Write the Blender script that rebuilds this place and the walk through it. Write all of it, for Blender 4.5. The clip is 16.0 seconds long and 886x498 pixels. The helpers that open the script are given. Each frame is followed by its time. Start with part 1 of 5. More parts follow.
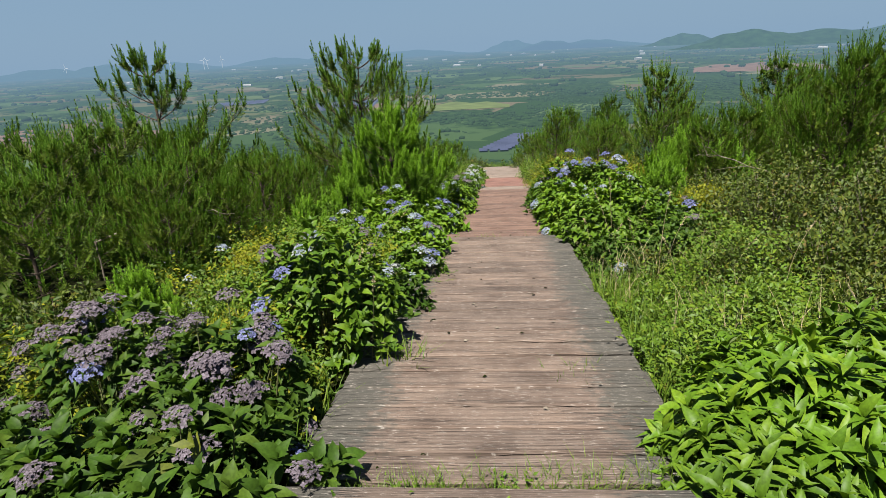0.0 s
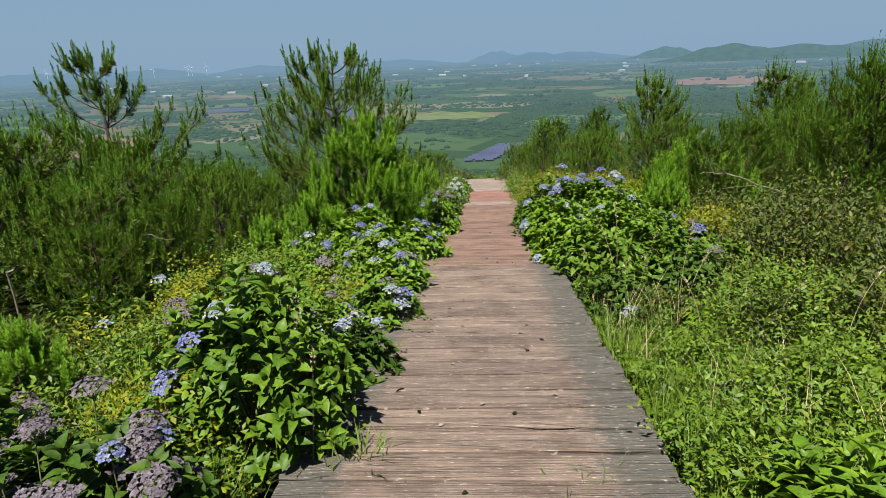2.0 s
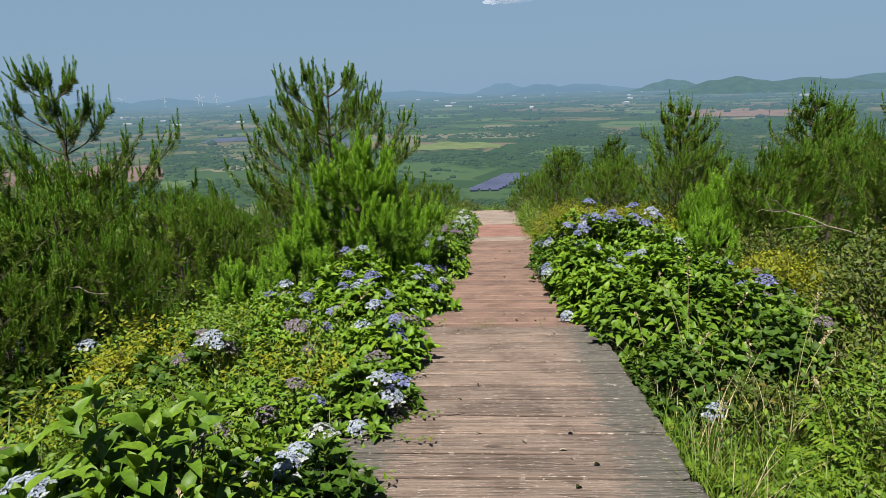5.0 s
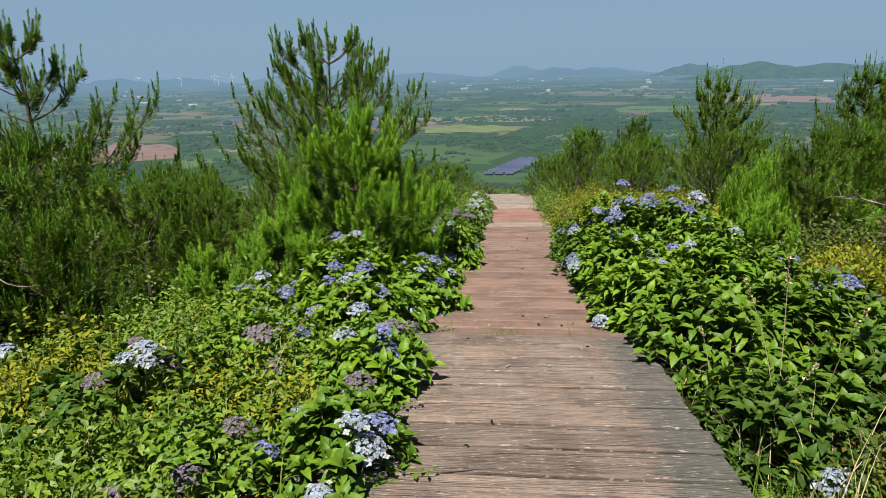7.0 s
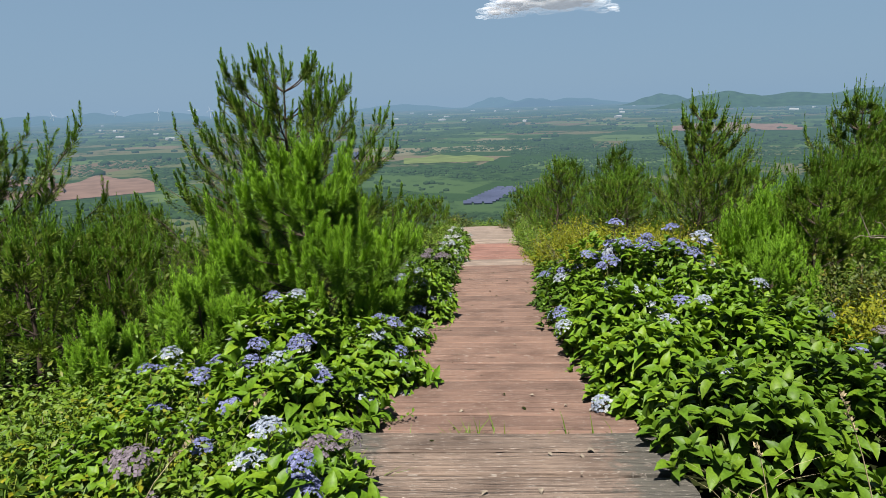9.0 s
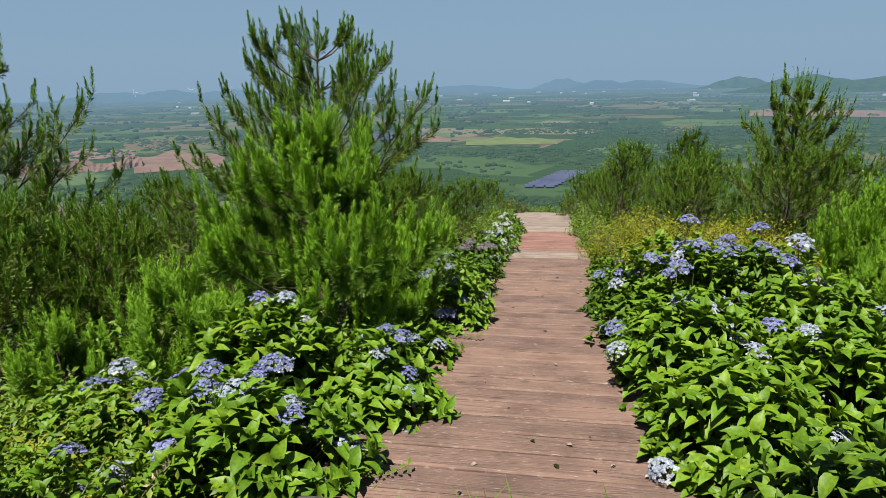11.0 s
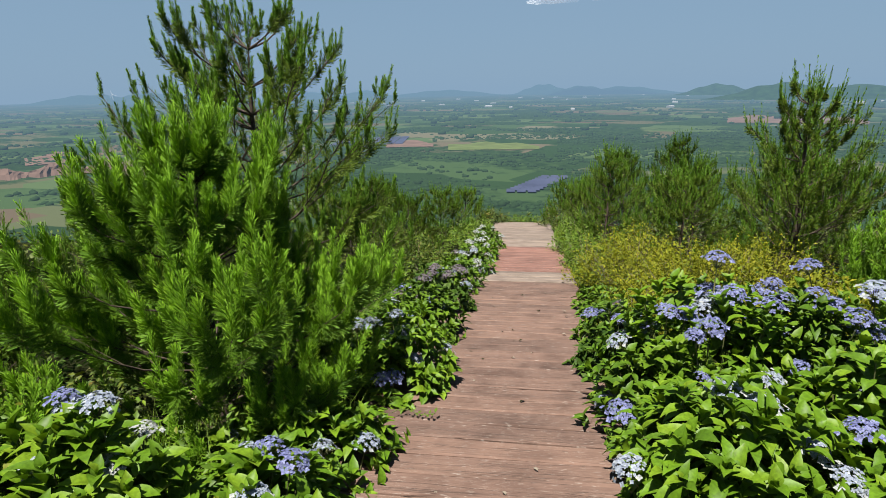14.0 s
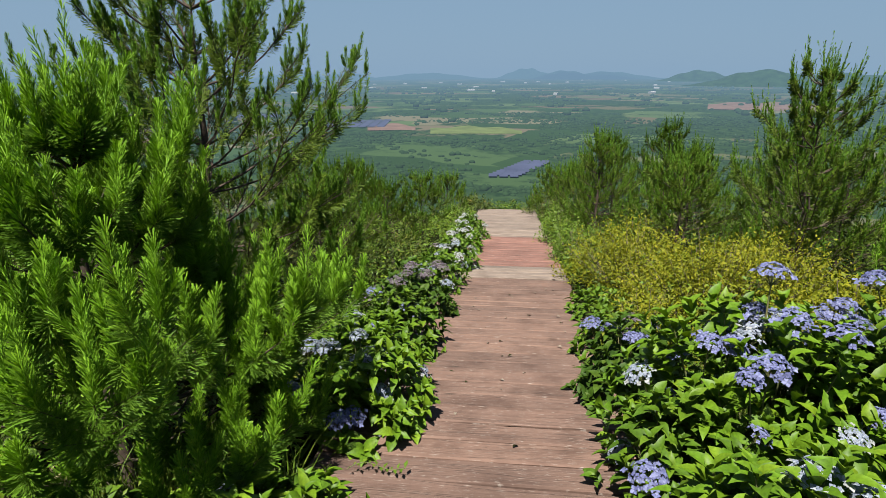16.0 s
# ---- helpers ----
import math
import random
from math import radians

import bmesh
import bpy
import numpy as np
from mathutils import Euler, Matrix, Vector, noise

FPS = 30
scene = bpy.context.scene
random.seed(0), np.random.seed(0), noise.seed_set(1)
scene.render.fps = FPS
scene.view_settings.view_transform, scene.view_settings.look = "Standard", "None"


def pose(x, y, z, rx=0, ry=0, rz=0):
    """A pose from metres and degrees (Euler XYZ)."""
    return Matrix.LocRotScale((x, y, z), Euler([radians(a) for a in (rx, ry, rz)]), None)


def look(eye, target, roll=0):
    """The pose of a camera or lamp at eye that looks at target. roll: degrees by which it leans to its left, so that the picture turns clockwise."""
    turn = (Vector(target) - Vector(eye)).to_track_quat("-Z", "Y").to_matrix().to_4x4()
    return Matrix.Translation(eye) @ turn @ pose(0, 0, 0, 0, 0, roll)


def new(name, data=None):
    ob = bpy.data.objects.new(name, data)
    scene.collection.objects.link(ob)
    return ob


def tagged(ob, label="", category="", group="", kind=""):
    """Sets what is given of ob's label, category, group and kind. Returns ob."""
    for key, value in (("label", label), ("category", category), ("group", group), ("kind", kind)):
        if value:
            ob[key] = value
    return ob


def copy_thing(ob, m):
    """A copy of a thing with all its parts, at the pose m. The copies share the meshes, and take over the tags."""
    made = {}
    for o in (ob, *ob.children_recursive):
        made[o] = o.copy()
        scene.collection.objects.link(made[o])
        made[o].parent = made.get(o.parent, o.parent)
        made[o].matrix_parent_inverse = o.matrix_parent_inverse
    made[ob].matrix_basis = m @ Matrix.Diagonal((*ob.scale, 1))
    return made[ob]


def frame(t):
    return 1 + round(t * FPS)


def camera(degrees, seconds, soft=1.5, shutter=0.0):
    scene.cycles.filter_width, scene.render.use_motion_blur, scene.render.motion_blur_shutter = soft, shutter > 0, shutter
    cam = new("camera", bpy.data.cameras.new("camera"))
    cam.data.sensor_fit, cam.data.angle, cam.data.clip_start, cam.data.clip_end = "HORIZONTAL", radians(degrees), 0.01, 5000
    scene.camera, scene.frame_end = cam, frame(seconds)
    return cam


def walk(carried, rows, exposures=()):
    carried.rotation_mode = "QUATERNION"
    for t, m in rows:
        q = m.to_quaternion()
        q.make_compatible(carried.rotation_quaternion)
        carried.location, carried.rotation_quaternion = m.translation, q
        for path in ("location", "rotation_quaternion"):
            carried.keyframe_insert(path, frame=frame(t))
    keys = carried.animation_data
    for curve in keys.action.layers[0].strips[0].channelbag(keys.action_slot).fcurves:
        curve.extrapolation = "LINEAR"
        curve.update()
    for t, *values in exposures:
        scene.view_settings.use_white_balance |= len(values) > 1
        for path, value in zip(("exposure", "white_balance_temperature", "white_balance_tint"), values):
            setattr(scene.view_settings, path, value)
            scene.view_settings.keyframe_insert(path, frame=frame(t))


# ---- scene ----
cam = camera(73.8, 16.0, 0.5)
METRES, EYE, TILT, LEAN, TURN = 8.0, 1.54, -19.0, 3.0, 0.0
ROWS = [
    (0.0, 0.0, 0.0, 0.0, -0.0, 0.0, -0.0),
    (0.5, 0.0014, 0.0318, 0.0086, -0.71, 0.23, 1.08),
    (1.0, 0.0042, 0.0641, 0.0151, -1.53, 0.39, 1.27),
    (1.5, 0.0115, 0.0958, 0.0223, -1.93, 0.43, -0.16),
    (2.0, 0.0112, 0.1278, 0.0316, -1.46, 0.88, -0.23),
    (2.5, 0.0132, 0.1607, 0.0383, 0.64, 0.55, 0.49),
    (3.0, 0.0173, 0.19, 0.0449, 1.45, 0.96, -0.44),
    (3.5, 0.0157, 0.2209, 0.0535, 0.83, 1.38, -0.37),
    (4.0, 0.0157, 0.2514, 0.0595, -0.05, 2.72, -1.23),
    (4.5, 0.0115, 0.2747, 0.0642, -1.13, 3.87, -0.54),
    (7.0, 0.02, 0.432, 0.08, 0.24, 2.06, -1.71),
    (7.5, 0.0168, 0.4656, 0.0902, -1.55, 2.48, 0.26),
    (8.0, 0.0217, 0.5011, 0.0959, -2.18, 1.92, 0.63),
    (8.5, 0.0304, 0.5315, 0.1059, -1.82, 3.01, -1.21),
    (9.0, 0.0379, 0.5594, 0.1155, -1.6, 4.95, -0.57),
    (11.5, 0.0719, 0.703, 0.1477, 4.55, 2.78, -3.42),
    (12.0, 0.0727, 0.7298, 0.1562, 4.48, 3.39, -3.18),
    (12.5, 0.0783, 0.7601, 0.161, 5.38, 3.15, -3.47),
    (13.0, 0.0826, 0.7894, 0.1694, 4.49, 3.15, -2.83),
    (13.5, 0.0827, 0.819, 0.1782, 3.06, 3.07, -1.86),
    (14.0, 0.0895, 0.8517, 0.1858, 2.26, 3.55, -2.95),
    (14.5, 0.0919, 0.8847, 0.1929, 1.36, 3.27, -2.58),
    (15.0, 0.0937, 0.9154, 0.1991, 0.75, 1.62, -1.63),
    (15.5, 0.0953, 0.9414, 0.2056, 1.76, 2.2, -3.17),
    (16.0, 0.0897, 0.9631, 0.2081, 0.48, 2.12, -3.11),
]
walk(cam, [(t, pose(0, 0, EYE, TILT, LEAN, TURN) @ pose(METRES * x, METRES * y, METRES * z, 90 + pitch, roll, yaw)) for t, x, y, z, yaw, pitch, roll in ROWS])

# ---- light ----
SUN_EL, SUN_AZ = 66.0, -158.0      # azimuth from +y towards +x, degrees
sun_dir = Vector((math.sin(radians(SUN_AZ)) * math.cos(radians(SUN_EL)), math.cos(radians(SUN_AZ)) * math.cos(radians(SUN_EL)), math.sin(radians(SUN_EL))))
sun = new("sun", bpy.data.lights.new("sun", "SUN"))
sun.data.energy, sun.data.angle, sun.data.color = 5.0, radians(0.6), (1.0, 0.95, 0.87)
sun.matrix_world = look(sun_dir * 50, (0, 0, 0))
world = bpy.data.worlds.new("sky")
scene.world = world
world.use_nodes = True
wn, wl = world.node_tree.nodes, world.node_tree.links
sky = wn.new("ShaderNodeTexSky")
sky.sky_type, sky.sun_disc = "NISHITA", False
sky.sun_elevation, sky.sun_rotation = radians(SUN_EL), radians(SUN_AZ)
sky.altitude, sky.air_density, sky.dust_density, sky.ozone_density = 300, 1.0, 0.6, 2.0
tcw, sepw = wn.new("ShaderNodeTexCoord"), wn.new("ShaderNodeSeparateXYZ")
wl.new(tcw.outputs["Generated"], sepw.inputs[0])
veil = wn.new("ShaderNodeValToRGB")
veil.color_ramp.elements[0].position, veil.color_ramp.elements[0].color = 0.0, (0.95, 0.95, 0.95, 1)
veil.color_ramp.elements[1].position, veil.color_ramp.elements[1].color = 0.5, (0.15, 0.15, 0.15, 1)
veil.color_ramp.elements.new(0.16).color = (0.85, 0.85, 0.85, 1)
wl.new(sepw.outputs[2], veil.inputs[0])
airy = wn.new("ShaderNodeMix")
airy.data_type = "RGBA"
airy.inputs[7].default_value = (3.2, 4.95, 6.95, 1)
wl.new(veil.outputs[0], airy.inputs[0])
wl.new(sky.outputs[0], airy.inputs[6])
wl.new(airy.outputs[2], wn["Background"].inputs[0])
wn["Background"].inputs[1].default_value = 0.0274
scene.view_settings.exposure = 1.5


# ---- materials ----
def material(name, rough=0.8):
    m = bpy.data.materials.new(name)
    m.use_nodes = True
    n = m.node_tree.nodes
    n["Principled BSDF"].inputs["Roughness"].default_value = rough
    n["Principled BSDF"].inputs["Specular IOR Level"].default_value = 0.3
    return m, n, m.node_tree.links, n["Principled BSDF"]


def ramp(n, stops):
    r = n.new("ShaderNodeValToRGB")
    e = r.color_ramp.elements
    while len(e) < len(stops):
        e.new(0.5)
    for el, (p, c) in zip(e, stops):
        el.position, el.color = p, (*c, 1)
    return r


def noise_tex(n, l, scale, coord, detail=3, stretch=None, rough=0.55):
    t = n.new("ShaderNodeTexNoise")
    t.inputs["Scale"].default_value, t.inputs["Detail"].default_value, t.inputs["Roughness"].default_value = scale, detail, rough
    if stretch:
        mp = n.new("ShaderNodeMapping")
        mp.inputs["Scale"].default_value = stretch
        l.new(coord, mp.inputs[0])
        coord = mp.outputs[0]
    l.new(coord, t.inputs["Vector"])
    return t


def mix(n, l, a, b, fac, mode="MIX"):
    m = n.new("ShaderNodeMix")
    m.data_type, m.blend_type = "RGBA", mode
    for sock, v in ((m.inputs[0], fac), (m.inputs[6], a), (m.inputs[7], b)):
        if isinstance(v, (int, float)):
            sock.default_value = v
        elif isinstance(v, tuple):
            sock.default_value = (*v, 1)
        else:
            l.new(v, sock)
    return m.outputs[2]


def math_node(n, l, op, a, b=0.0):
    m = n.new("ShaderNodeMath")
    m.operation = op
    for sock, v in zip(m.inputs, (a, b)):
        if isinstance(v, (int, float)):
            sock.default_value = v
        else:
            l.new(v, sock)
    return m.outputs[0]


def chance(n, l):
    """One random number for each loose piece, whether an object or an island."""
    oi, ge = n.new("ShaderNodeObjectInfo"), n.new("ShaderNodeNewGeometry")
    s = math_node(n, l, "ADD", oi.outputs["Random"], ge.outputs["Random Per Island"])
    return math_node(n, l, "FRACT", s)


def foliage(name, stops, rough=0.5, through_share=0.22, through_tint=(1.25, 1.35, 0.5), patch=None, spec=0.25):
    """Leaves: colour by piece, uneven patches, and light let through the blade."""
    m, n, l, p = material(name, rough)
    p.inputs["Specular IOR Level"].default_value = spec
    col = ramp(n, stops)
    l.new(chance(n, l), col.inputs[0])
    ge = n.new("ShaderNodeNewGeometry")
    big = noise_tex(n, l, 1.3, ge.outputs["Position"], 2)
    fine = noise_tex(n, l, 60, ge.outputs["Position"], 2)
    c = mix(n, l, col.outputs[0], patch or (stops[-1][1]), math_node(n, l, "MULTIPLY", big.outputs[0], 0.55))
    shade = ramp(n, [(0.3, (0.72, 0.72, 0.72)), (0.7, (1.15, 1.15, 1.1))])
    l.new(fine.outputs[0], shade.inputs[0])
    c = mix(n, l, c, shade.outputs[0], 1.0, "MULTIPLY")
    l.new(c, p.inputs["Base Color"])
    if through_share:
        tr, ms = n.new("ShaderNodeBsdfTranslucent"), n.new("ShaderNodeMixShader")
        l.new(mix(n, l, c, through_tint, 1.0, "MULTIPLY"), tr.inputs[0])
        ms.inputs[0].default_value = through_share
        l.new(p.outputs[0], ms.inputs[1])
        l.new(tr.outputs[0], ms.inputs[2])
        l.new(ms.outputs[0], n["Material Output"].inputs[0])
    return m


def wood(name, stops, edge=None, wear=0.5, groove_depth=1.0):
    """Weathered boards: grain along local x, knots, dirt, a tone for each board."""
    m, n, l, p = material(name, 0.85)
    tc, oi = n.new("ShaderNodeTexCoord"), n.new("ShaderNodeObjectInfo")
    off = n.new("ShaderNodeVectorMath")
    off.operation = "ADD"
    cmb = n.new("ShaderNodeCombineXYZ")
    l.new(math_node(n, l, "MULTIPLY", oi.outputs["Random"], 37.0), cmb.inputs[0])
    l.new(math_node(n, l, "MULTIPLY", oi.outputs["Random"], 91.0), cmb.inputs[1])
    l.new(tc.outputs["Object"], off.inputs[0])
    l.new(cmb.outputs[0], off.inputs[1])
    v = off.outputs[0]
    grain = noise_tex(n, l, 1.0, v, 6, (1.6, 95, 30), 0.72)
    streak = noise_tex(n, l, 1.0, v, 5, (1.3, 26, 12), 0.72)
    blot = noise_tex(n, l, 2.6, v, 4)
    col = ramp(n, stops)
    mixed = math_node(n, l, "ADD", math_node(n, l, "MULTIPLY", grain.outputs[0], 0.6), math_node(n, l, "MULTIPLY", streak.outputs[0], 0.4))
    l.new(mixed, col.inputs[0])
    tone = ramp(n, [(0.0, (0.82, 0.81, 0.80)), (0.5, (1.0, 0.98, 0.96)), (1.0, (1.15, 1.12, 1.08))])
    l.new(oi.outputs["Random"], tone.inputs[0])
    c = mix(n, l, col.outputs[0], tone.outputs[0], 1.0, "MULTIPLY")
    stain = ramp(n, [(0.34, (0.50, 0.45, 0.42)), (0.50, (0.98, 0.97, 0.96)), (0.72, (1.30, 1.27, 1.22))])
    l.new(blot.outputs[0], stain.inputs[0])
    c = mix(n, l, c, stain.outputs[0], wear, "MULTIPLY")
    if edge:
        sep = n.new("ShaderNodeSeparateXYZ")
        l.new(tc.outputs["Object"], sep.inputs[0])
        ax = math_node(n, l, "ABSOLUTE", sep.outputs[0])
        e = math_node(n, l, "ADD", ax, math_node(n, l, "ADD", math_node(n, l, "MULTIPLY", blot.outputs[0], 0.4), math_node(n, l, "MULTIPLY", noise_tex(n, l, 11.0, v, 4, (1, 2.2, 1), 0.7).outputs[0], 0.7)))
        er = ramp(n, [(0.88, (0, 0, 0)), (1.0, (1, 1, 1))])
        e = math_node(n, l, "MULTIPLY", e, 0.80)
        l.new(e, er.inputs[0])
        c = mix(n, l, c, edge, math_node(n, l, "MULTIPLY", er.outputs[0], 0.8))
    knot = n.new("ShaderNodeTexVoronoi")
    knot.inputs["Scale"].default_value = 3.1
    mpk = n.new("ShaderNodeMapping")
    mpk.inputs["Scale"].default_value = (0.55, 1.2, 1)
    l.new(v, mpk.inputs[0])
    l.new(mpk.outputs[0], knot.inputs["Vector"])
    kr = ramp(n, [(0.06, (1, 1, 1)), (0.11, (0, 0, 0))])
    l.new(knot.outputs["Distance"], kr.inputs[0])
    c = mix(n, l, c, (0.034, 0.022, 0.015), math_node(n, l, "MULTIPLY", kr.outputs[0], 0.75))
    # long drying cracks and short dark scars along the grain
    crack = noise_tex(n, l, 1.0, v, 2, (0.5, 10, 4), 0.5)
    gap = math_node(n, l, "ABSOLUTE", math_node(n, l, "SUBTRACT", crack.outputs[0], 0.5))
    cr = ramp(n, [(0.004, (1, 1, 1)), (0.012, (0, 0, 0))])
    l.new(gap, cr.inputs[0])
    c = mix(n, l, c, (0.020, 0.015, 0.012), math_node(n, l, "MULTIPLY", cr.outputs[0], 0.22))
    scar = noise_tex(n, l, 1.0, v, 3, (13, 75, 8), 0.6)
    sr = ramp(n, [(0.67, (0, 0, 0)), (0.71, (1, 1, 1))])
    l.new(scar.outputs[0], sr.inputs[0])
    c = mix(n, l, c, (0.034, 0.024, 0.018), math_node(n, l, "MULTIPLY", sr.outputs[0], 0.8))
    pale = noise_tex(n, l, 1.0, v, 4, (16, 130, 8), 0.65)
    pr2 = ramp(n, [(0.585, (0, 0, 0)), (0.66, (1, 1, 1))])
    l.new(pale.outputs[0], pr2.inputs[0])
    c = mix(n, l, c, (0.33, 0.295, 0.26), math_node(n, l, "MULTIPLY", pr2.outputs[0], 0.25 + 0.4 * groove_depth))
    l.new(c, p.inputs["Base Color"])
    # worn anti-slip grooves milled along the board
    sepg = n.new("ShaderNodeSeparateXYZ")
    l.new(tc.outputs["Object"], sepg.inputs[0])
    groove = math_node(n, l, "SINE", math_node(n, l, "ADD", math_node(n, l, "MULTIPLY", sepg.outputs[1], 460.0), math_node(n, l, "MULTIPLY", streak.outputs[0], 7.0)))
    deep = math_node(n, l, "MULTIPLY", math_node(n, l, "MAXIMUM", groove, 0.0), math_node(n, l, "MULTIPLY", math_node(n, l, "SUBTRACT", 1.1, blot.outputs[0]), groove_depth))
    dark_groove = n.new("ShaderNodeMix")
    dark_groove.data_type, dark_groove.blend_type = "RGBA", "MULTIPLY"
    l.new(deep, dark_groove.inputs[0])
    l.new(c, dark_groove.inputs[6])
    dark_groove.inputs[7].default_value = (0.87, 0.86, 0.85, 1)
    l.new(dark_groove.outputs[2], p.inputs["Base Color"])
    relief = math_node(n, l, "SUBTRACT", math_node(n, l, "SUBTRACT", grain.outputs[0], math_node(n, l, "MULTIPLY", cr.outputs[0], 0.6)), math_node(n, l, "MULTIPLY", deep, 0.35))
    bump = n.new("ShaderNodeBump")
    bump.inputs["Strength"].default_value, bump.inputs["Distance"].default_value = 1.0, 0.002 + 0.009 * groove_depth
    l.new(relief, bump.inputs["Height"])
    l.new(bump.outputs[0], p.inputs["Normal"])
    return m


def plain(name, c1, c2, scale=8.0, rough=0.8, bump_mm=3.0, spec=0.3):
    m, n, l, p = material(name, rough)
    p.inputs["Specular IOR Level"].default_value = spec
    ge = n.new("ShaderNodeNewGeometry")
    t = noise_tex(n, l, scale, ge.outputs["Position"], 5)
    r = ramp(n, [(0.3, c1), (0.7, c2)])
    l.new(t.outputs[0], r.inputs[0])
    l.new(r.outputs[0], p.inputs["Base Color"])
    b = n.new("ShaderNodeBump")
    b.inputs["Strength"].default_value, b.inputs["Distance"].default_value = 0.6, bump_mm / 1000
    l.new(t.outputs[0], b.inputs["Height"])
    l.new(b.outputs[0], p.inputs["Normal"])
    return m


# colour of the air, laid over far land as a glow in the material
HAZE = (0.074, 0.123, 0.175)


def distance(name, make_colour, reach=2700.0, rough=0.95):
    """Far land, kilometres off: its own colours, with bluish haze painted in as emission that grows with the distance
    from the hill.
    """
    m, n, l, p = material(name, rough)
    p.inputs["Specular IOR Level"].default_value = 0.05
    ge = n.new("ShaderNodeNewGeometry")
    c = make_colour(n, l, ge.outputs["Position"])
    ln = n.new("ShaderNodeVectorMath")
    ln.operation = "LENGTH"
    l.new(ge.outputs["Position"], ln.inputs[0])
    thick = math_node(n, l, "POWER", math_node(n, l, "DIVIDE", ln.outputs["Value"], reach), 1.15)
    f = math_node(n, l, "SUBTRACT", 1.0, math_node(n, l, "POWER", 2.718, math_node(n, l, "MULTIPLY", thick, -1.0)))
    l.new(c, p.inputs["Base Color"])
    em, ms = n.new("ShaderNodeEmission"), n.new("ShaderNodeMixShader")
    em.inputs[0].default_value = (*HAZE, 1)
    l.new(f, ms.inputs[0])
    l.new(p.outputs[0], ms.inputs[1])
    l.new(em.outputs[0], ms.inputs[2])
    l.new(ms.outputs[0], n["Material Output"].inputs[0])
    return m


def field_colour(n, l, pos):
    warp = noise_tex(n, l, 0.004, pos, 3)
    vm = n.new("ShaderNodeVectorMath")
    vm.operation = "MULTIPLY_ADD"
    l.new(warp.outputs["Color"], vm.inputs[0])
    vm.inputs[1].default_value = (90, 90, 0)
    l.new(pos, vm.inputs[2])
    mp = n.new("ShaderNodeMapping")
    mp.inputs["Scale"].default_value, mp.inputs["Rotation"].default_value = (0.0085, 0.0105, 0), (0, 0, 0.35)
    l.new(vm.outputs[0], mp.inputs[0])
    vo = n.new("ShaderNodeTexVoronoi")
    vo.distance = "CHEBYCHEV"
    vo.inputs["Scale"].default_value = 1.0
    l.new(mp.outputs[0], vo.inputs["Vector"])
    sep = n.new("ShaderNodeSeparateColor")
    l.new(vo.outputs["Color"], sep.inputs[0])
    r = ramp(n, [(0.0, (0.010, 0.022, 0.007)), (0.34, (0.014, 0.031, 0.010)), (0.5, (0.029, 0.051, 0.018)), (0.62, (0.043, 0.065, 0.025)),
                 (0.74, (0.052, 0.054, 0.027)), (0.86, (0.060, 0.044, 0.029)), (1.0, (0.081, 0.079, 0.049))])
    l.new(sep.outputs[0], r.inputs[0])
    woods = noise_tex(n, l, 0.0065, pos, 6, None, 0.7)
    wr = ramp(n, [(0.48, (0.000, 0.000, 0.000)), (0.52, (1, 1, 1))])
    l.new(woods.outputs[0], wr.inputs[0])
    tex = noise_tex(n, l, 0.12, pos, 4)
    dark = ramp(n, [(0.35, (0.006, 0.016, 0.006)), (0.7, (0.022, 0.042, 0.014))])
    l.new(tex.outputs[0], dark.inputs[0])
    return mix(n, l, r.outputs[0], dark.outputs[0], wr.outputs[0])


def wood_hill_colour(n, l, pos):
    t = noise_tex(n, l, 0.03, pos, 5, None, 0.7)
    r = ramp(n, [(0.35, (0.007, 0.019, 0.008)), (0.7, (0.019, 0.042, 0.016))])
    l.new(t.outputs[0], r.inputs[0])
    return r.outputs[0]


def solid_colour(c):
    def f(n, l, pos):
        t = noise_tex(n, l, 0.05, pos, 3)
        r = ramp(n, [(0.3, tuple(v * 0.75 for v in c)), (0.7, tuple(v * 1.2 for v in c))])
        l.new(t.outputs[0], r.inputs[0])
        return r.outputs[0]
    return f


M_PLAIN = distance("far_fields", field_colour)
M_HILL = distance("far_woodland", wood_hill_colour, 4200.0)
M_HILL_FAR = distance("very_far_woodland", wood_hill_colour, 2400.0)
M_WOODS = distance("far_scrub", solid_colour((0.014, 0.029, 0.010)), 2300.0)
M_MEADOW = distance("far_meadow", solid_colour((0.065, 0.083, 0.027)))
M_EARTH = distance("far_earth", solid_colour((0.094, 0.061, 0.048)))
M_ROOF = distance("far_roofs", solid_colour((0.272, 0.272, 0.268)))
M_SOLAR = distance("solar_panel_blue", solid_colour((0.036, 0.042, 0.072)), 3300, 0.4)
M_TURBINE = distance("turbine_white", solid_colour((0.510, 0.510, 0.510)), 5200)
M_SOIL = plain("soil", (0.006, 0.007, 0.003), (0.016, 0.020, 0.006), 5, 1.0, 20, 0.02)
M_BARK = plain("pine_bark", (0.024, 0.018, 0.014), (0.065, 0.046, 0.033), 30, 0.9, 6)
M_STEM = plain("green_stem", (0.048, 0.068, 0.020), (0.109, 0.102, 0.041), 30, 0.7, 1)
M_DRY = plain("dry_stalk", (0.204, 0.163, 0.088), (0.326, 0.272, 0.163), 30, 0.8, 1)
M_TWIG = plain("grey_twig", (0.068, 0.054, 0.041), (0.177, 0.150, 0.116), 30, 0.9, 2)
M_DECK_GREY = wood("weathered_grey_boards", [(0.36, (0.033, 0.024, 0.018)), (0.49, (0.123, 0.092, 0.075)), (0.70, (0.173, 0.140, 0.117))], (0.048, 0.050, 0.043), 0.6)
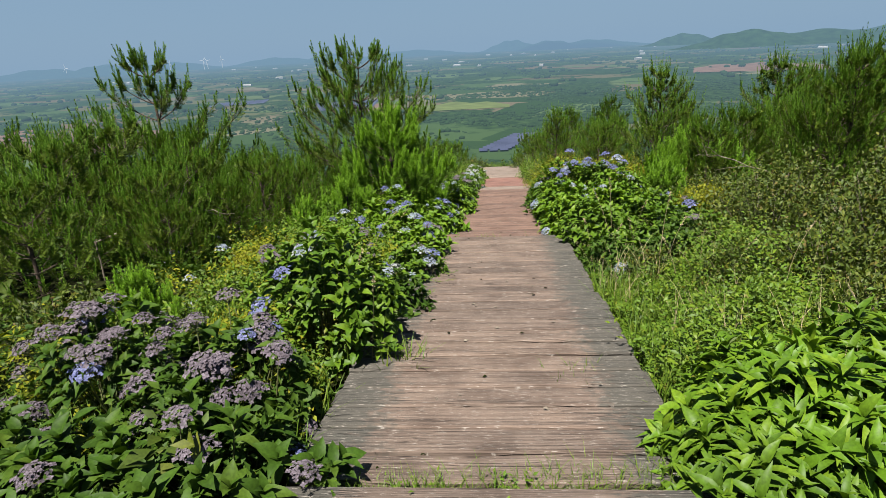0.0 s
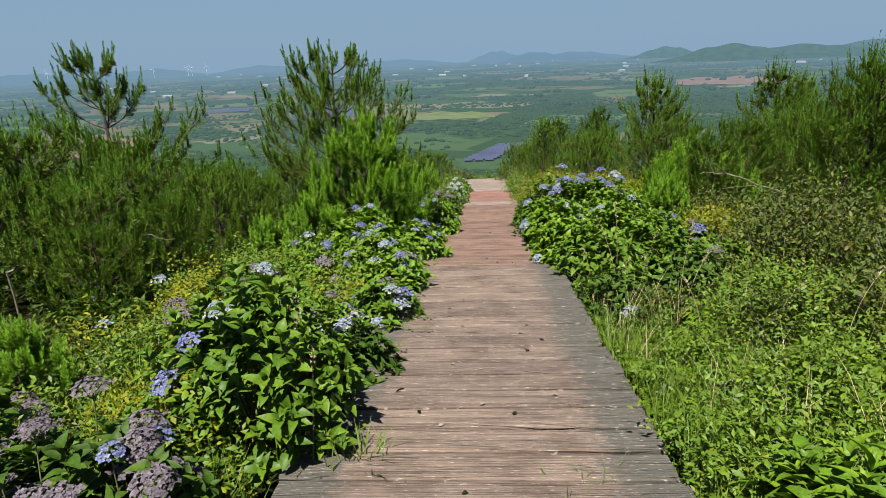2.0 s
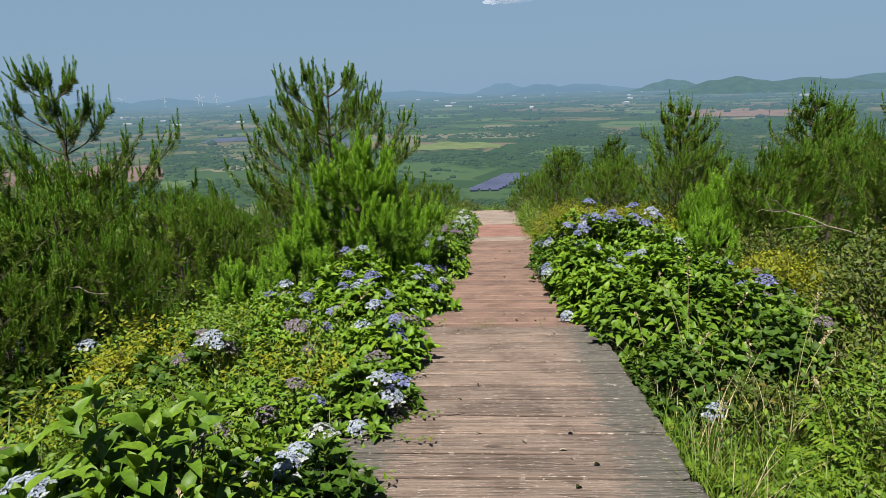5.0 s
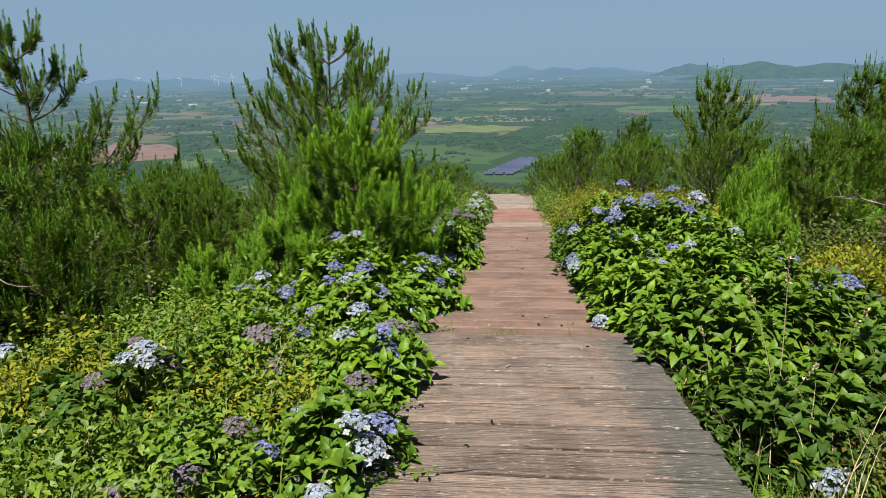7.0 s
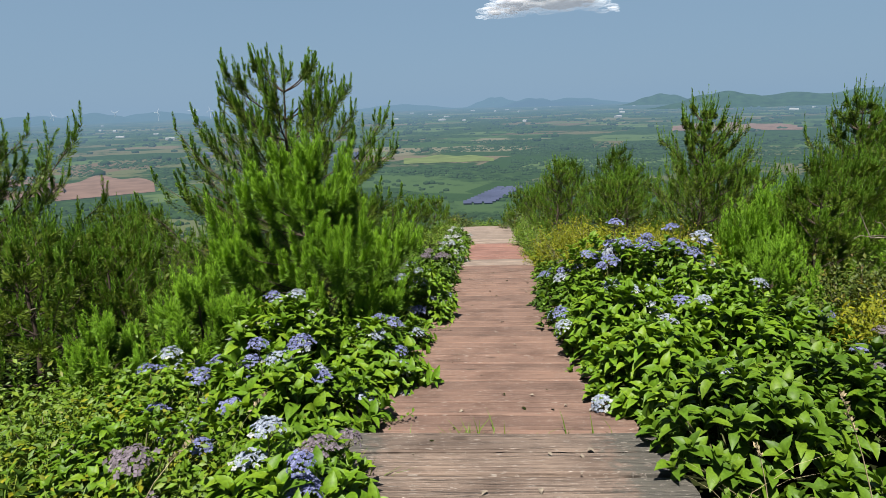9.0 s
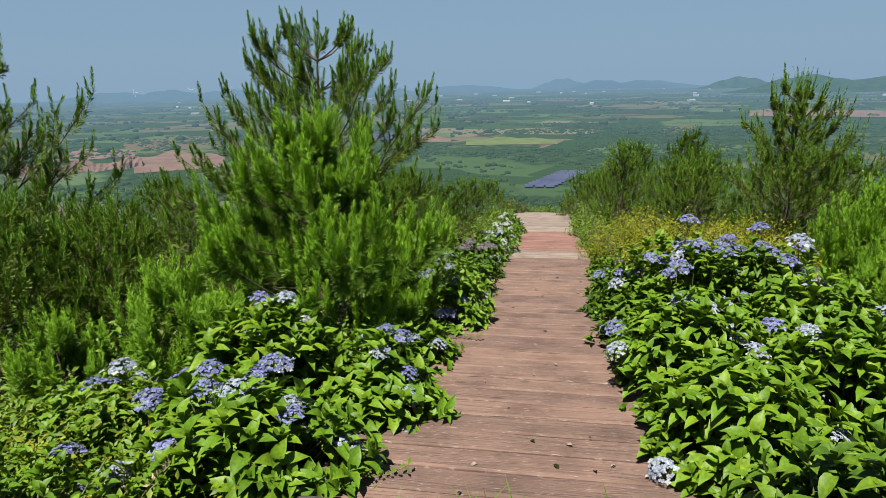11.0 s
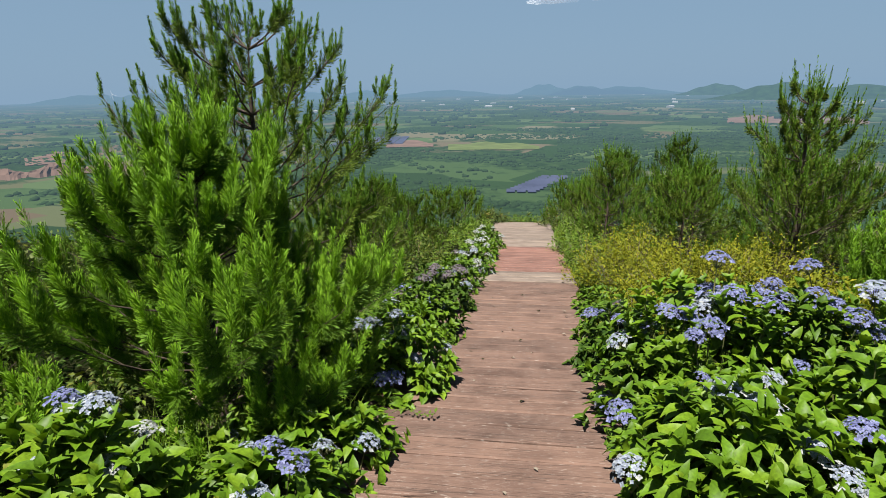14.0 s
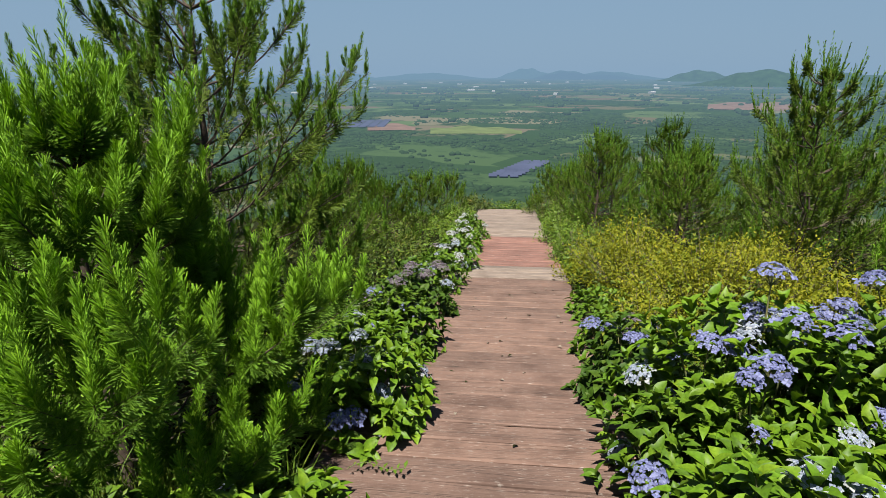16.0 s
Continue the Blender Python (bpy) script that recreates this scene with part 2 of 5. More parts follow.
M_DECK_BROWN = wood("faded_brown_boards", [(0.24, (0.047, 0.029, 0.022)), (0.48, (0.104, 0.065, 0.051)), (0.74, (0.136, 0.091, 0.072))], None, 0.65, 0.3)
M_DECK_RED = wood("red_stained_boards", [(0.25, (0.050, 0.026, 0.020)), (0.48, (0.140, 0.072, 0.058)), (0.72, (0.185, 0.104, 0.084))], None, 0.45, 0.3)
M_DECK_PALE = wood("bleached_boards", [(0.25, (0.055, 0.040, 0.033)), (0.48, (0.132, 0.105, 0.088)), (0.72, (0.195, 0.166, 0.142))], None, 0.5, 0.3)
M_LEAF = foliage("hydrangea_leaf", [(0.0, (0.022, 0.056, 0.005)), (0.5, (0.043, 0.094, 0.006)), (0.999, (0.080, 0.134, 0.009))], 0.5, 0.13, spec=0.17)
M_LEAF_LIME = foliage("young_leaf", [(0.0, (0.030, 0.076, 0.005)), (0.5, (0.058, 0.130, 0.006)), (0.999, (0.104, 0.168, 0.009))], 0.5, 0.17, spec=0.2)
# darker leaf copy: shade put into the colour, also used for dusky-leaved plants
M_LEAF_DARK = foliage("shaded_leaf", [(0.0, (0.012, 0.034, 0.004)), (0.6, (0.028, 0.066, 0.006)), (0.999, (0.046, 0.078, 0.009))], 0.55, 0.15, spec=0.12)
M_WEED = foliage("weed_leaf", [(0.0, (0.027, 0.064, 0.005)), (0.5, (0.056, 0.116, 0.006)), (0.9, (0.095, 0.143, 0.007)), (1.0, (0.104, 0.092, 0.012))], 0.55, 0.15, patch=(0.090, 0.139, 0.007))
M_YELLOW = foliage("yellow_shrub_leaf", [(0.0, (0.068, 0.100, 0.006)), (0.5, (0.128, 0.160, 0.009)), (0.999, (0.198, 0.190, 0.011))], 0.6, 0.3, (1.116, 1.023, 0.450), spec=0.15)
M_SHRUB = foliage("dull_shrub_leaf", [(0.0, (0.014, 0.033, 0.004)), (0.5, (0.037, 0.065, 0.006)), (0.9, (0.079, 0.092, 0.008)), (1.0, (0.085, 0.044, 0.012))], 0.6, 0.14, patch=(0.065, 0.082, 0.006))
M_GRASS = foliage("grass_blade", [(0.0, (0.039, 0.099, 0.005)), (0.6, (0.072, 0.151, 0.009)), (0.999, (0.126, 0.160, 0.023))], 0.5, 0.35)
M_NEEDLE = foliage("pine_needle", [(0.0, (0.021, 0.046, 0.004)), (0.5, (0.044, 0.086, 0.006)), (0.999, (0.090, 0.128, 0.011))], 0.6, 0.12, spec=0.15)
M_CANDLE = foliage("pine_candle", [(0.0, (0.036, 0.086, 0.008)), (0.5, (0.062, 0.140, 0.010)), (0.999, (0.100, 0.185, 0.014))], 0.6, 0.14, spec=0.15)
M_NEEDLE_BRIGHT = foliage("young_pine_needle", [(0.0, (0.050, 0.122, 0.007)), (0.5, (0.092, 0.208, 0.010)), (0.999, (0.155, 0.280, 0.015))], 0.6, 0.16, spec=0.15)
M_BLOOM = {
    "blue": foliage("blue_violet_petal", [(0.0, (0.040, 0.045, 0.135)), (0.5, (0.080, 0.092, 0.220)), (1.0, (0.175, 0.190, 0.320))], 0.6, 0.2, (1, 1, 1.1)),
    "pale": foliage("pale_lilac_petal", [(0.0, (0.102, 0.129, 0.204)), (0.5, (0.170, 0.204, 0.286)), (1.0, (0.286, 0.313, 0.354))], 0.6, 0.25, (1, 1, 1)),
    "dead": foliage("faded_dusky_petal", [(0.0, (0.034, 0.027, 0.030)), (0.5, (0.074, 0.060, 0.072)), (1.0, (0.150, 0.125, 0.155))], 0.8, 0.15, (1, 1, 1)),
    "white": foliage("white_petal", [(0.0, (0.163, 0.184, 0.190)), (0.6, (0.252, 0.272, 0.286)), (1.0, (0.340, 0.347, 0.340))], 0.6, 0.25, (1, 1, 1)),
}
M_CLOUD = bpy.data.materials.new("cloud_white")
M_CLOUD.use_nodes = True
M_CLOUD.node_tree.nodes["Principled BSDF"].inputs["Base Color"].default_value = (0.72, 0.72, 0.72, 1)
M_CLOUD.node_tree.nodes["Principled BSDF"].inputs["Alpha"].default_value = 0.11
M_CLOUD.node_tree.nodes["Principled BSDF"].inputs["Roughness"].default_value = 1.0
# faint emission stands in for light on the cloud's shaded underside
M_CLOUD.node_tree.nodes["Principled BSDF"].inputs["Emission Color"].default_value = (0.75, 0.8, 0.9, 1)
M_CLOUD.node_tree.nodes["Principled BSDF"].inputs["Emission Strength"].default_value = 0.16


# ---- mesh tools ----
rng = np.random.default_rng(7)


def np_mesh(name, V, F, mats, smooth=True, mat_index=None):
    V, F = np.ascontiguousarray(V, dtype=np.float32), np.ascontiguousarray(F, dtype=np.int32)
    me = bpy.data.meshes.new(name)
    me.vertices.add(len(V))
    me.vertices.foreach_set("co", V.ravel())
    me.loops.add(F.size)
    me.loops.foreach_set("vertex_index", F.ravel())
    me.polygons.add(len(F))
    me.polygons.foreach_set("loop_start", np.arange(0, F.size, F.shape[1], dtype=np.int32))
    me.polygons.foreach_set("use_smooth", np.full(len(F), smooth))
    for m in (mats if isinstance(mats, (list, tuple)) else [mats]):
        me.materials.append(m)
    if mat_index is not None:
        me.polygons.foreach_set("material_index", np.ascontiguousarray(mat_index, dtype=np.int32))
    me.update(calc_edges=True)
    return me


def unit(v):
    return v / np.maximum(np.linalg.norm(v, axis=-1, keepdims=True), 1e-9)


def bases(along, up):
    """Matrices whose y goes along and whose z leans to up."""
    y = unit(along)
    x = np.cross(y, up)
    bad = np.linalg.norm(x, axis=1) < 1e-3
    x[bad] = np.cross(y[bad], np.array([1.0, 0.2, 0.1]))
    x = unit(x)
    return np.stack([x, y, np.cross(x, y)], axis=2)


def scatter(TV, TF, B, pos, size):
    """One mesh's arrays out of many copies of a template."""
    size = np.asarray(size, dtype=float)
    size = size[:, None] * np.ones(3) if size.ndim == 1 else size
    V = np.einsum("nij,nkj->nki", B, TV[None] * size[:, None, :]) + pos[:, None, :]
    F = TF[None] + (np.arange(len(pos)) * len(TV))[:, None, None]
    return V.reshape(-1, 3), F.reshape(-1, TF.shape[1])


def join(parts):
    Vs, Fs, k = [], [], 0
    for V, F in parts:
        Vs.append(V), Fs.append(F + k)
        k += len(V)
    return np.concatenate(Vs), np.concatenate(Fs)


def tube(points, radii, sides=6):
    P = np.asarray(points, dtype=float)
    T = unit(np.gradient(P, axis=0))
    ref = np.tile(np.array([0.3, 0.2, 0.95]), (len(P), 1))
    X = unit(np.cross(T, ref))
    Y = np.cross(T, X)
    a = np.arange(sides) * 2 * math.pi / sides
    R = np.asarray(radii, dtype=float)[:, None, None]
    V = (P[:, None] + R * (np.cos(a)[None, :, None] * X[:, None] + np.sin(a)[None, :, None] * Y[:, None])).reshape(-1, 3)
    i, j = np.meshgrid(np.arange(len(P) - 1), np.arange(sides), indexing="ij")
    F = np.stack([i * sides + j, i * sides + (j + 1) % sides, (i + 1) * sides + (j + 1) % sides, (i + 1) * sides + j], axis=-1).reshape(-1, 4)
    return V, F


def leaf_template(width=0.5, droop=0.25, fold=0.18, wavy=0.0):
    """A pointed leaf one unit long: folded along its midrib, arched, twenty triangles."""
    rows = [(0.0, 0.0), (0.14, 0.24), (0.32, 0.45), (0.52, 0.5), (0.72, 0.40), (0.88, 0.18), (1.0, 0.0)]
    V, ids = [], []
    for t, w in rows:
        z = 0.10 * math.sin(math.pi * t) - droop * t * t
        w *= width / 0.5
        if w == 0:
            ids.append([len(V)])
            V.append((0, t, z))
        else:
            ids.append([len(V), len(V) + 1, len(V) + 2])
            V += [(-w, t, z + fold * w + wavy * math.sin(9 * t)), (0, t, z), (w, t, z + fold * w - wavy * math.sin(9 * t + 1))]
    F = []
    for a, b in zip(ids, ids[1:]):
        if len(a) == 1:
            F += [(a[0], b[1], b[0]), (a[0], b[2], b[1])]
        elif len(b) == 1:
            F += [(a[0], a[1], b[0]), (a[1], a[2], b[0])]
        else:
            for k in (0, 1):
                F += [(a[k], a[k + 1], b[k + 1]), (a[k], b[k + 1], b[k])]
    return np.array(V, dtype=float), np.array(F)


def small_leaf_template(width=0.45, fold=0.15):
    V = np.array([(0, 0, 0), (-width / 2, 0.45, fold * width), (0, 0.5, 0), (width / 2, 0.45, fold * width), (0, 1, -0.12)], dtype=float)
    return V, np.array([(0, 2, 1), (0, 3, 2), (1, 2, 4), (2, 3, 4)])


LEAVES = [leaf_template(0.235, 0.26, 0.5, 0.014), leaf_template(0.27, 0.12, 0.6, 0.018), leaf_template(0.22, 0.42, 0.45, 0.012)]
NARROW = [leaf_template(0.135, 0.5, 0.45, 0.008), leaf_template(0.16, 0.25, 0.6, 0.01)]
SMALL = small_leaf_template()


def part(name, me, parent, label="", kind=""):
    ob = new(name, me)
    ob.parent = parent
    return tagged(ob, label, kind=kind)


def thing(name, x, y, z, label, category, group="", kind=""):
    e = new(name)
    e.empty_display_size = 0.1
    e.matrix_world = pose(x, y, z)
    return tagged(e, label, category, group, kind)


# ---- ground ----
def centre(y):
    return 0.2 + 0.077 * (y - 3) + 0.012 * max(y - 8, 0)


def deck_z(y):
    return -0.045 - 0.115 * y if y < 7.58 else 0.105 - 0.148 * y


def ground_z(x, y):
    x, y = np.asarray(x, dtype=float), np.asarray(y, dtype=float)
    z = np.where(y < 7.0, -0.045 - 0.115 * y, np.where(y < 8.2, -0.85 - 0.2158 * (y - 7.0), 0.105 - 0.148 * y))
    z = np.where(y > 27, -3.891 - 0.32 * (y - 27), z)
    c = 0.2 + 0.077 * (y - 3) + 0.012 * np.maximum(y - 8, 0)
    d = np.abs(x - np.where(y < 30, c, 2.6))
    near = np.clip((d - 1.0) / 1.2, 0, 1)
    z = z - 0.19 + 0.10 * near - 0.035 * np.clip(d - 4, 0, 60) + near * (0.05 * np.sin(1.7 * x + 0.6 * y) + 0.05 * np.sin(0.9 * y - 1.1 * x + 1)) - 0.05 * near
    return np.maximum(z, -62.5 - 0.005 * np.maximum(np.hypot(x, y) - 1500, 0))


gu, gv = np.linspace(-1, 1, 141), np.linspace(0, 1, 181)
gx = 1.2 + 8 * np.sinh(gu * math.asinh(4800 / 8))
gy = -8 + 6 * np.sinh(gv * math.asinh(4950 / 6)) - 40 * np.maximum(0.05 - gv, 0) * 20
GX, GY = np.meshgrid(gx, gy)
GV = np.stack([GX, GY, ground_z(GX, GY)], axis=-1).reshape(-1, 3)
ii, jj = np.meshgrid(np.arange(180), np.arange(140), indexing="ij")
GF = np.stack([ii * 141 + jj, ii * 141 + jj + 1, (ii + 1) * 141 + jj + 1, (ii + 1) * 141 + jj], axis=-1).reshape(-1, 4)
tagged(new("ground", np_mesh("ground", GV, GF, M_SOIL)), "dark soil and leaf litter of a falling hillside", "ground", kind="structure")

# the far plain, hazy fields and woods below the hill
pu, pv = np.linspace(-1.25, 1.25, 140), np.linspace(0, 1, 160)
pr = 130 * (4960 / 130) ** pv
PA, PR = np.meshgrid(pu, pr)
PX, PY = PR * np.sin(PA), PR * np.cos(PA)
PZ = np.maximum(ground_z(PX, PY) + 0.3, -59.6) + 0.25 * np.sin(PX / 70 + 1) * np.sin(PY / 90) * np.clip((PR - 250) / 300, 0, 1)
ii, jj = np.meshgrid(np.arange(159), np.arange(139), indexing="ij")
PF = np.stack([ii * 140 + jj, ii * 140 + jj + 1, (ii + 1) * 140 + jj + 1, (ii + 1) * 140 + jj], axis=-1).reshape(-1, 4)
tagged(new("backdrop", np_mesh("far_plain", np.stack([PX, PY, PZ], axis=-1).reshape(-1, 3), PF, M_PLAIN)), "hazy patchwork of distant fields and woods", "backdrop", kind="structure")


def far(az, dist, z=-59.4):
    return dist * math.sin(radians(az)), dist * math.cos(radians(az)), z


def hill(az, dist, width, height, seed, label, depth=0.6, mat=M_HILL):
    r = np.random.default_rng(seed)
    u, v = np.meshgrid(np.linspace(-1, 1, 49), np.linspace(-1, 1, 25))
    s = np.sqrt(u * u + v * v)
    skew = u + 0.12 * math.sin(seed)
    h = np.clip(1 - s, 0, 1)
    h = h * h * (3 - 2 * h) * (1 + 0.16 * np.sin(5 * skew + seed) * s + 0.07 * np.sin(17 * u + 3 * v + seed)) + r.normal(0, 0.008, u.shape) * (h > 0)
    V = np.stack([u * width / 2, v * width / 2 * depth, h * height - 1.0], axis=-1).reshape(-1, 3)
    i, j = np.meshgrid(np.arange(24), np.arange(48), indexing="ij")
    F = np.stack([i * 49 + j, i * 49 + j + 1, (i + 1) * 49 + j + 1, (i + 1) * 49 + j], axis=-1).reshape(-1, 4)
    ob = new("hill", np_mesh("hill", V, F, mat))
    ob.matrix_world = pose(*far(az, dist), 0, 0, -az)
    return tagged(ob, label, "hill", "hills on the far plain", "structure")


hill(26.1, 2600, 620, 58, 1, "green wooded cone-shaped hill in haze")
hill(31.5, 2800, 900, 46, 2, "long wooded hill shoulder in haze")
hill(21.2, 3600, 520, 57, 3, "rounded wooded hill in haze")
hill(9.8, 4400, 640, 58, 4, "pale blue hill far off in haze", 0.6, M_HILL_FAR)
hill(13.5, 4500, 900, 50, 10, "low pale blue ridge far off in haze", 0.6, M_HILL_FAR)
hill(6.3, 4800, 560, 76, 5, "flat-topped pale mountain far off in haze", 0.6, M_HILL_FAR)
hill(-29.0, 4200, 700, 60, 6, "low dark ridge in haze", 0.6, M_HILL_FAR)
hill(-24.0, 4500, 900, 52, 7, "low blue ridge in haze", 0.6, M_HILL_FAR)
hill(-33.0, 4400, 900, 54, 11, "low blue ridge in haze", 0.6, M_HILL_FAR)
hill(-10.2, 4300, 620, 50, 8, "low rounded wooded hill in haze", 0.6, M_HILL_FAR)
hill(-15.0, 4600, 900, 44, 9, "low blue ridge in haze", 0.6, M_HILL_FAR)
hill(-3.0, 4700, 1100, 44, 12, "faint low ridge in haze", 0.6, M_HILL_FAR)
hill(38.0, 3800, 1200, 60, 13, "long wooded rise in haze")


# ---- boardwalk ----
def plank_mesh(seed, mat, length, width=0.211, thick=0.045):
    """A board with eased edges, a slight cup and uneven ends; x along, top at z = 0."""
    r = np.random.default_rng(seed)
    w, c = width / 2, 0.011
    prof = np.array([(-w, -thick), (-w, -c), (-w + c, 0), (-w * 0.4, -0.0015), (w * 0.4, -0.001), (w - c, 0), (w, -c), (w, -thick)])
    xs = np.array([-0.5, -0.46, -0.2, 0.1, 0.35, 0.47, 0.5]) * length
    V = []
    for k, x in enumerate(xs):
        ends = k in (0, len(xs) - 1)
        jig = r.normal(0, 0.0016, prof.shape)
        for a, (py, pz) in enumerate(prof):
            V.append((x + (r.normal(0, 0.006) if ends else 0), py + jig[a, 0], pz + jig[a, 1] * (1.2 if a in (2, 3, 4, 5) else 0.6)))
    V = np.array(V)
    n = len(prof)
    F = [(k * n + a, (k + 1) * n + a, (k + 1) * n + (a + 1) % n, k * n + (a + 1) % n) for k in range(len(xs) - 1) for a in range(n)]
    for b, flip in ((0, False), ((len(xs) - 1) * n, True)):
        for a in (0, 1, 2):
            q = (b + a, b + a + 1, b + n - 2 - a, b + n - 1 - a)
            F.append(q[::-1] if flip else q)
    return np_mesh("plank", V, np.array(F), mat, False)


def boardwalk(y0, y1, x0, slope_x, z_of, mat, label, seed, width=1.86):
    """A flight of cross boards on three bearers."""
    r = np.random.default_rng(seed)
    dz = (z_of(y1) - z_of(y0)) / (y1 - y0)
    ax = Vector((slope_x, 1, dz)).normalized()
    side = ax.cross(Vector((0, 0, 1))).normalized()
    up = side.cross(ax)
    rot = Matrix((side, ax, up)).transposed().to_4x4()
    base = thing("boardwalk", x0, y0, z_of(y0), label, "boardwalk", "flights of the boardwalk", "structure")
    base.matrix_world = Matrix.Translation((x0, y0, z_of(y0))) @ rot
    run = (y1 - y0) / ax.y
    kinds = [plank_mesh(seed * 10 + k, mat, width) for k in range(5)]
    count = max(1, round(run / 0.235))
    pitch = run / count
    for k in range(count):
        ob = part("plank", kinds[int(r.integers(5))], base)
        ob.matrix_local = pose(r.normal(0, 0.008), (k + 0.5) * pitch, r.normal(0, 0.0015), 0, r.normal(0, 0.12), r.normal(0, 0.18) + (180 if r.random() < 0.5 else 0))
    for bx in (-0.75, 0.0, 0.75):
        bm = bmesh.new()
        bmesh.ops.create_cube(bm, size=1.0, matrix=Matrix.LocRotScale((bx, run / 2, -0.105), None, (0.07, run, 0.11)))
        bmesh.ops.bevel(bm, geom=bm.edges[:], offset=0.004, segments=1, affect="EDGES")
        me = bpy.data.meshes.new("bearer")
        bm.to_mesh(me)
        bm.free()
        me.materials.append(M_DECK_GREY)
        part("bearer", me, base)


def z_upper(y):
    return 0.02 - 0.115 * y


boardwalk(-1.4, 2.02, centre(-1.4), 0.077, z_upper, M_DECK_GREY, "weathered grey wooden boardwalk with grooved boards", 1)
boardwalk(2.12, 7.57, centre(2.12), 0.077, deck_z, M_DECK_GREY, "weathered grey-brown boardwalk with lichen-green edges", 2)
boardwalk(7.60, 15.6, centre(7.60), 0.086, lambda y: 0.105 - 0.148 * y, M_DECK_BROWN, "faded red-brown wooden boardwalk with dark joints", 3)
boardwalk(15.63, 16.6, centre(15.63), 0.089, lambda y: 0.105 - 0.148 * y, M_DECK_PALE, "bleached grey boards of a wooden walk", 4)
boardwalk(16.63, 20.2, centre(16.63), 0.089, lambda y: 0.105 - 0.148 * y, M_DECK_RED, "red-stained boards of a wooden walk", 5)
boardwalk(20.23, 27.5, centre(20.23), 0.089, lambda y: 0.105 - 0.148 * y, M_DECK_PALE, "bleached grey boards at the boardwalk's far end", 6)


# ---- pines ----
def brush(r, base, direction, length, count, needle, width, near, wide):
    """Bottle-brush shoots: needles round each stem, pointing forward by near to wide degrees, blunt at the outer end."""
    n = len(base)
    D = unit(direction)
    B = bases(D, np.tile(np.array([0.2, 0.1, 1.0]), (n, 1)))
    t = r.random((n, count))
    a = r.random((n, count)) * 2 * math.pi
    spread = np.radians(r.uniform(near, wide, (n, count))) * (1.15 - 0.4 * t)
    root = base[:, None] + D[:, None] * (t * length[:, None])[..., None]
    rad = np.cos(a)[..., None] * B[:, None, :, 0] + np.sin(a)[..., None] * B[:, None, :, 2]
    d = np.cos(spread)[..., None] * D[:, None] + np.sin(spread)[..., None] * rad
    ln = needle * r.uniform(0.75, 1.1, (n, count)) * np.clip(1.25 - 0.45 * t, 0, 1)
    tip = root + d * ln[..., None]
    side = unit(np.cross(d, rad + 0.3)) * (width / 2)
    V = np.stack([root - 0.35 * side, tip + side, tip - side], axis=2).reshape(-1, 3)
    return V, np.arange(len(V)).reshape(-1, 3)


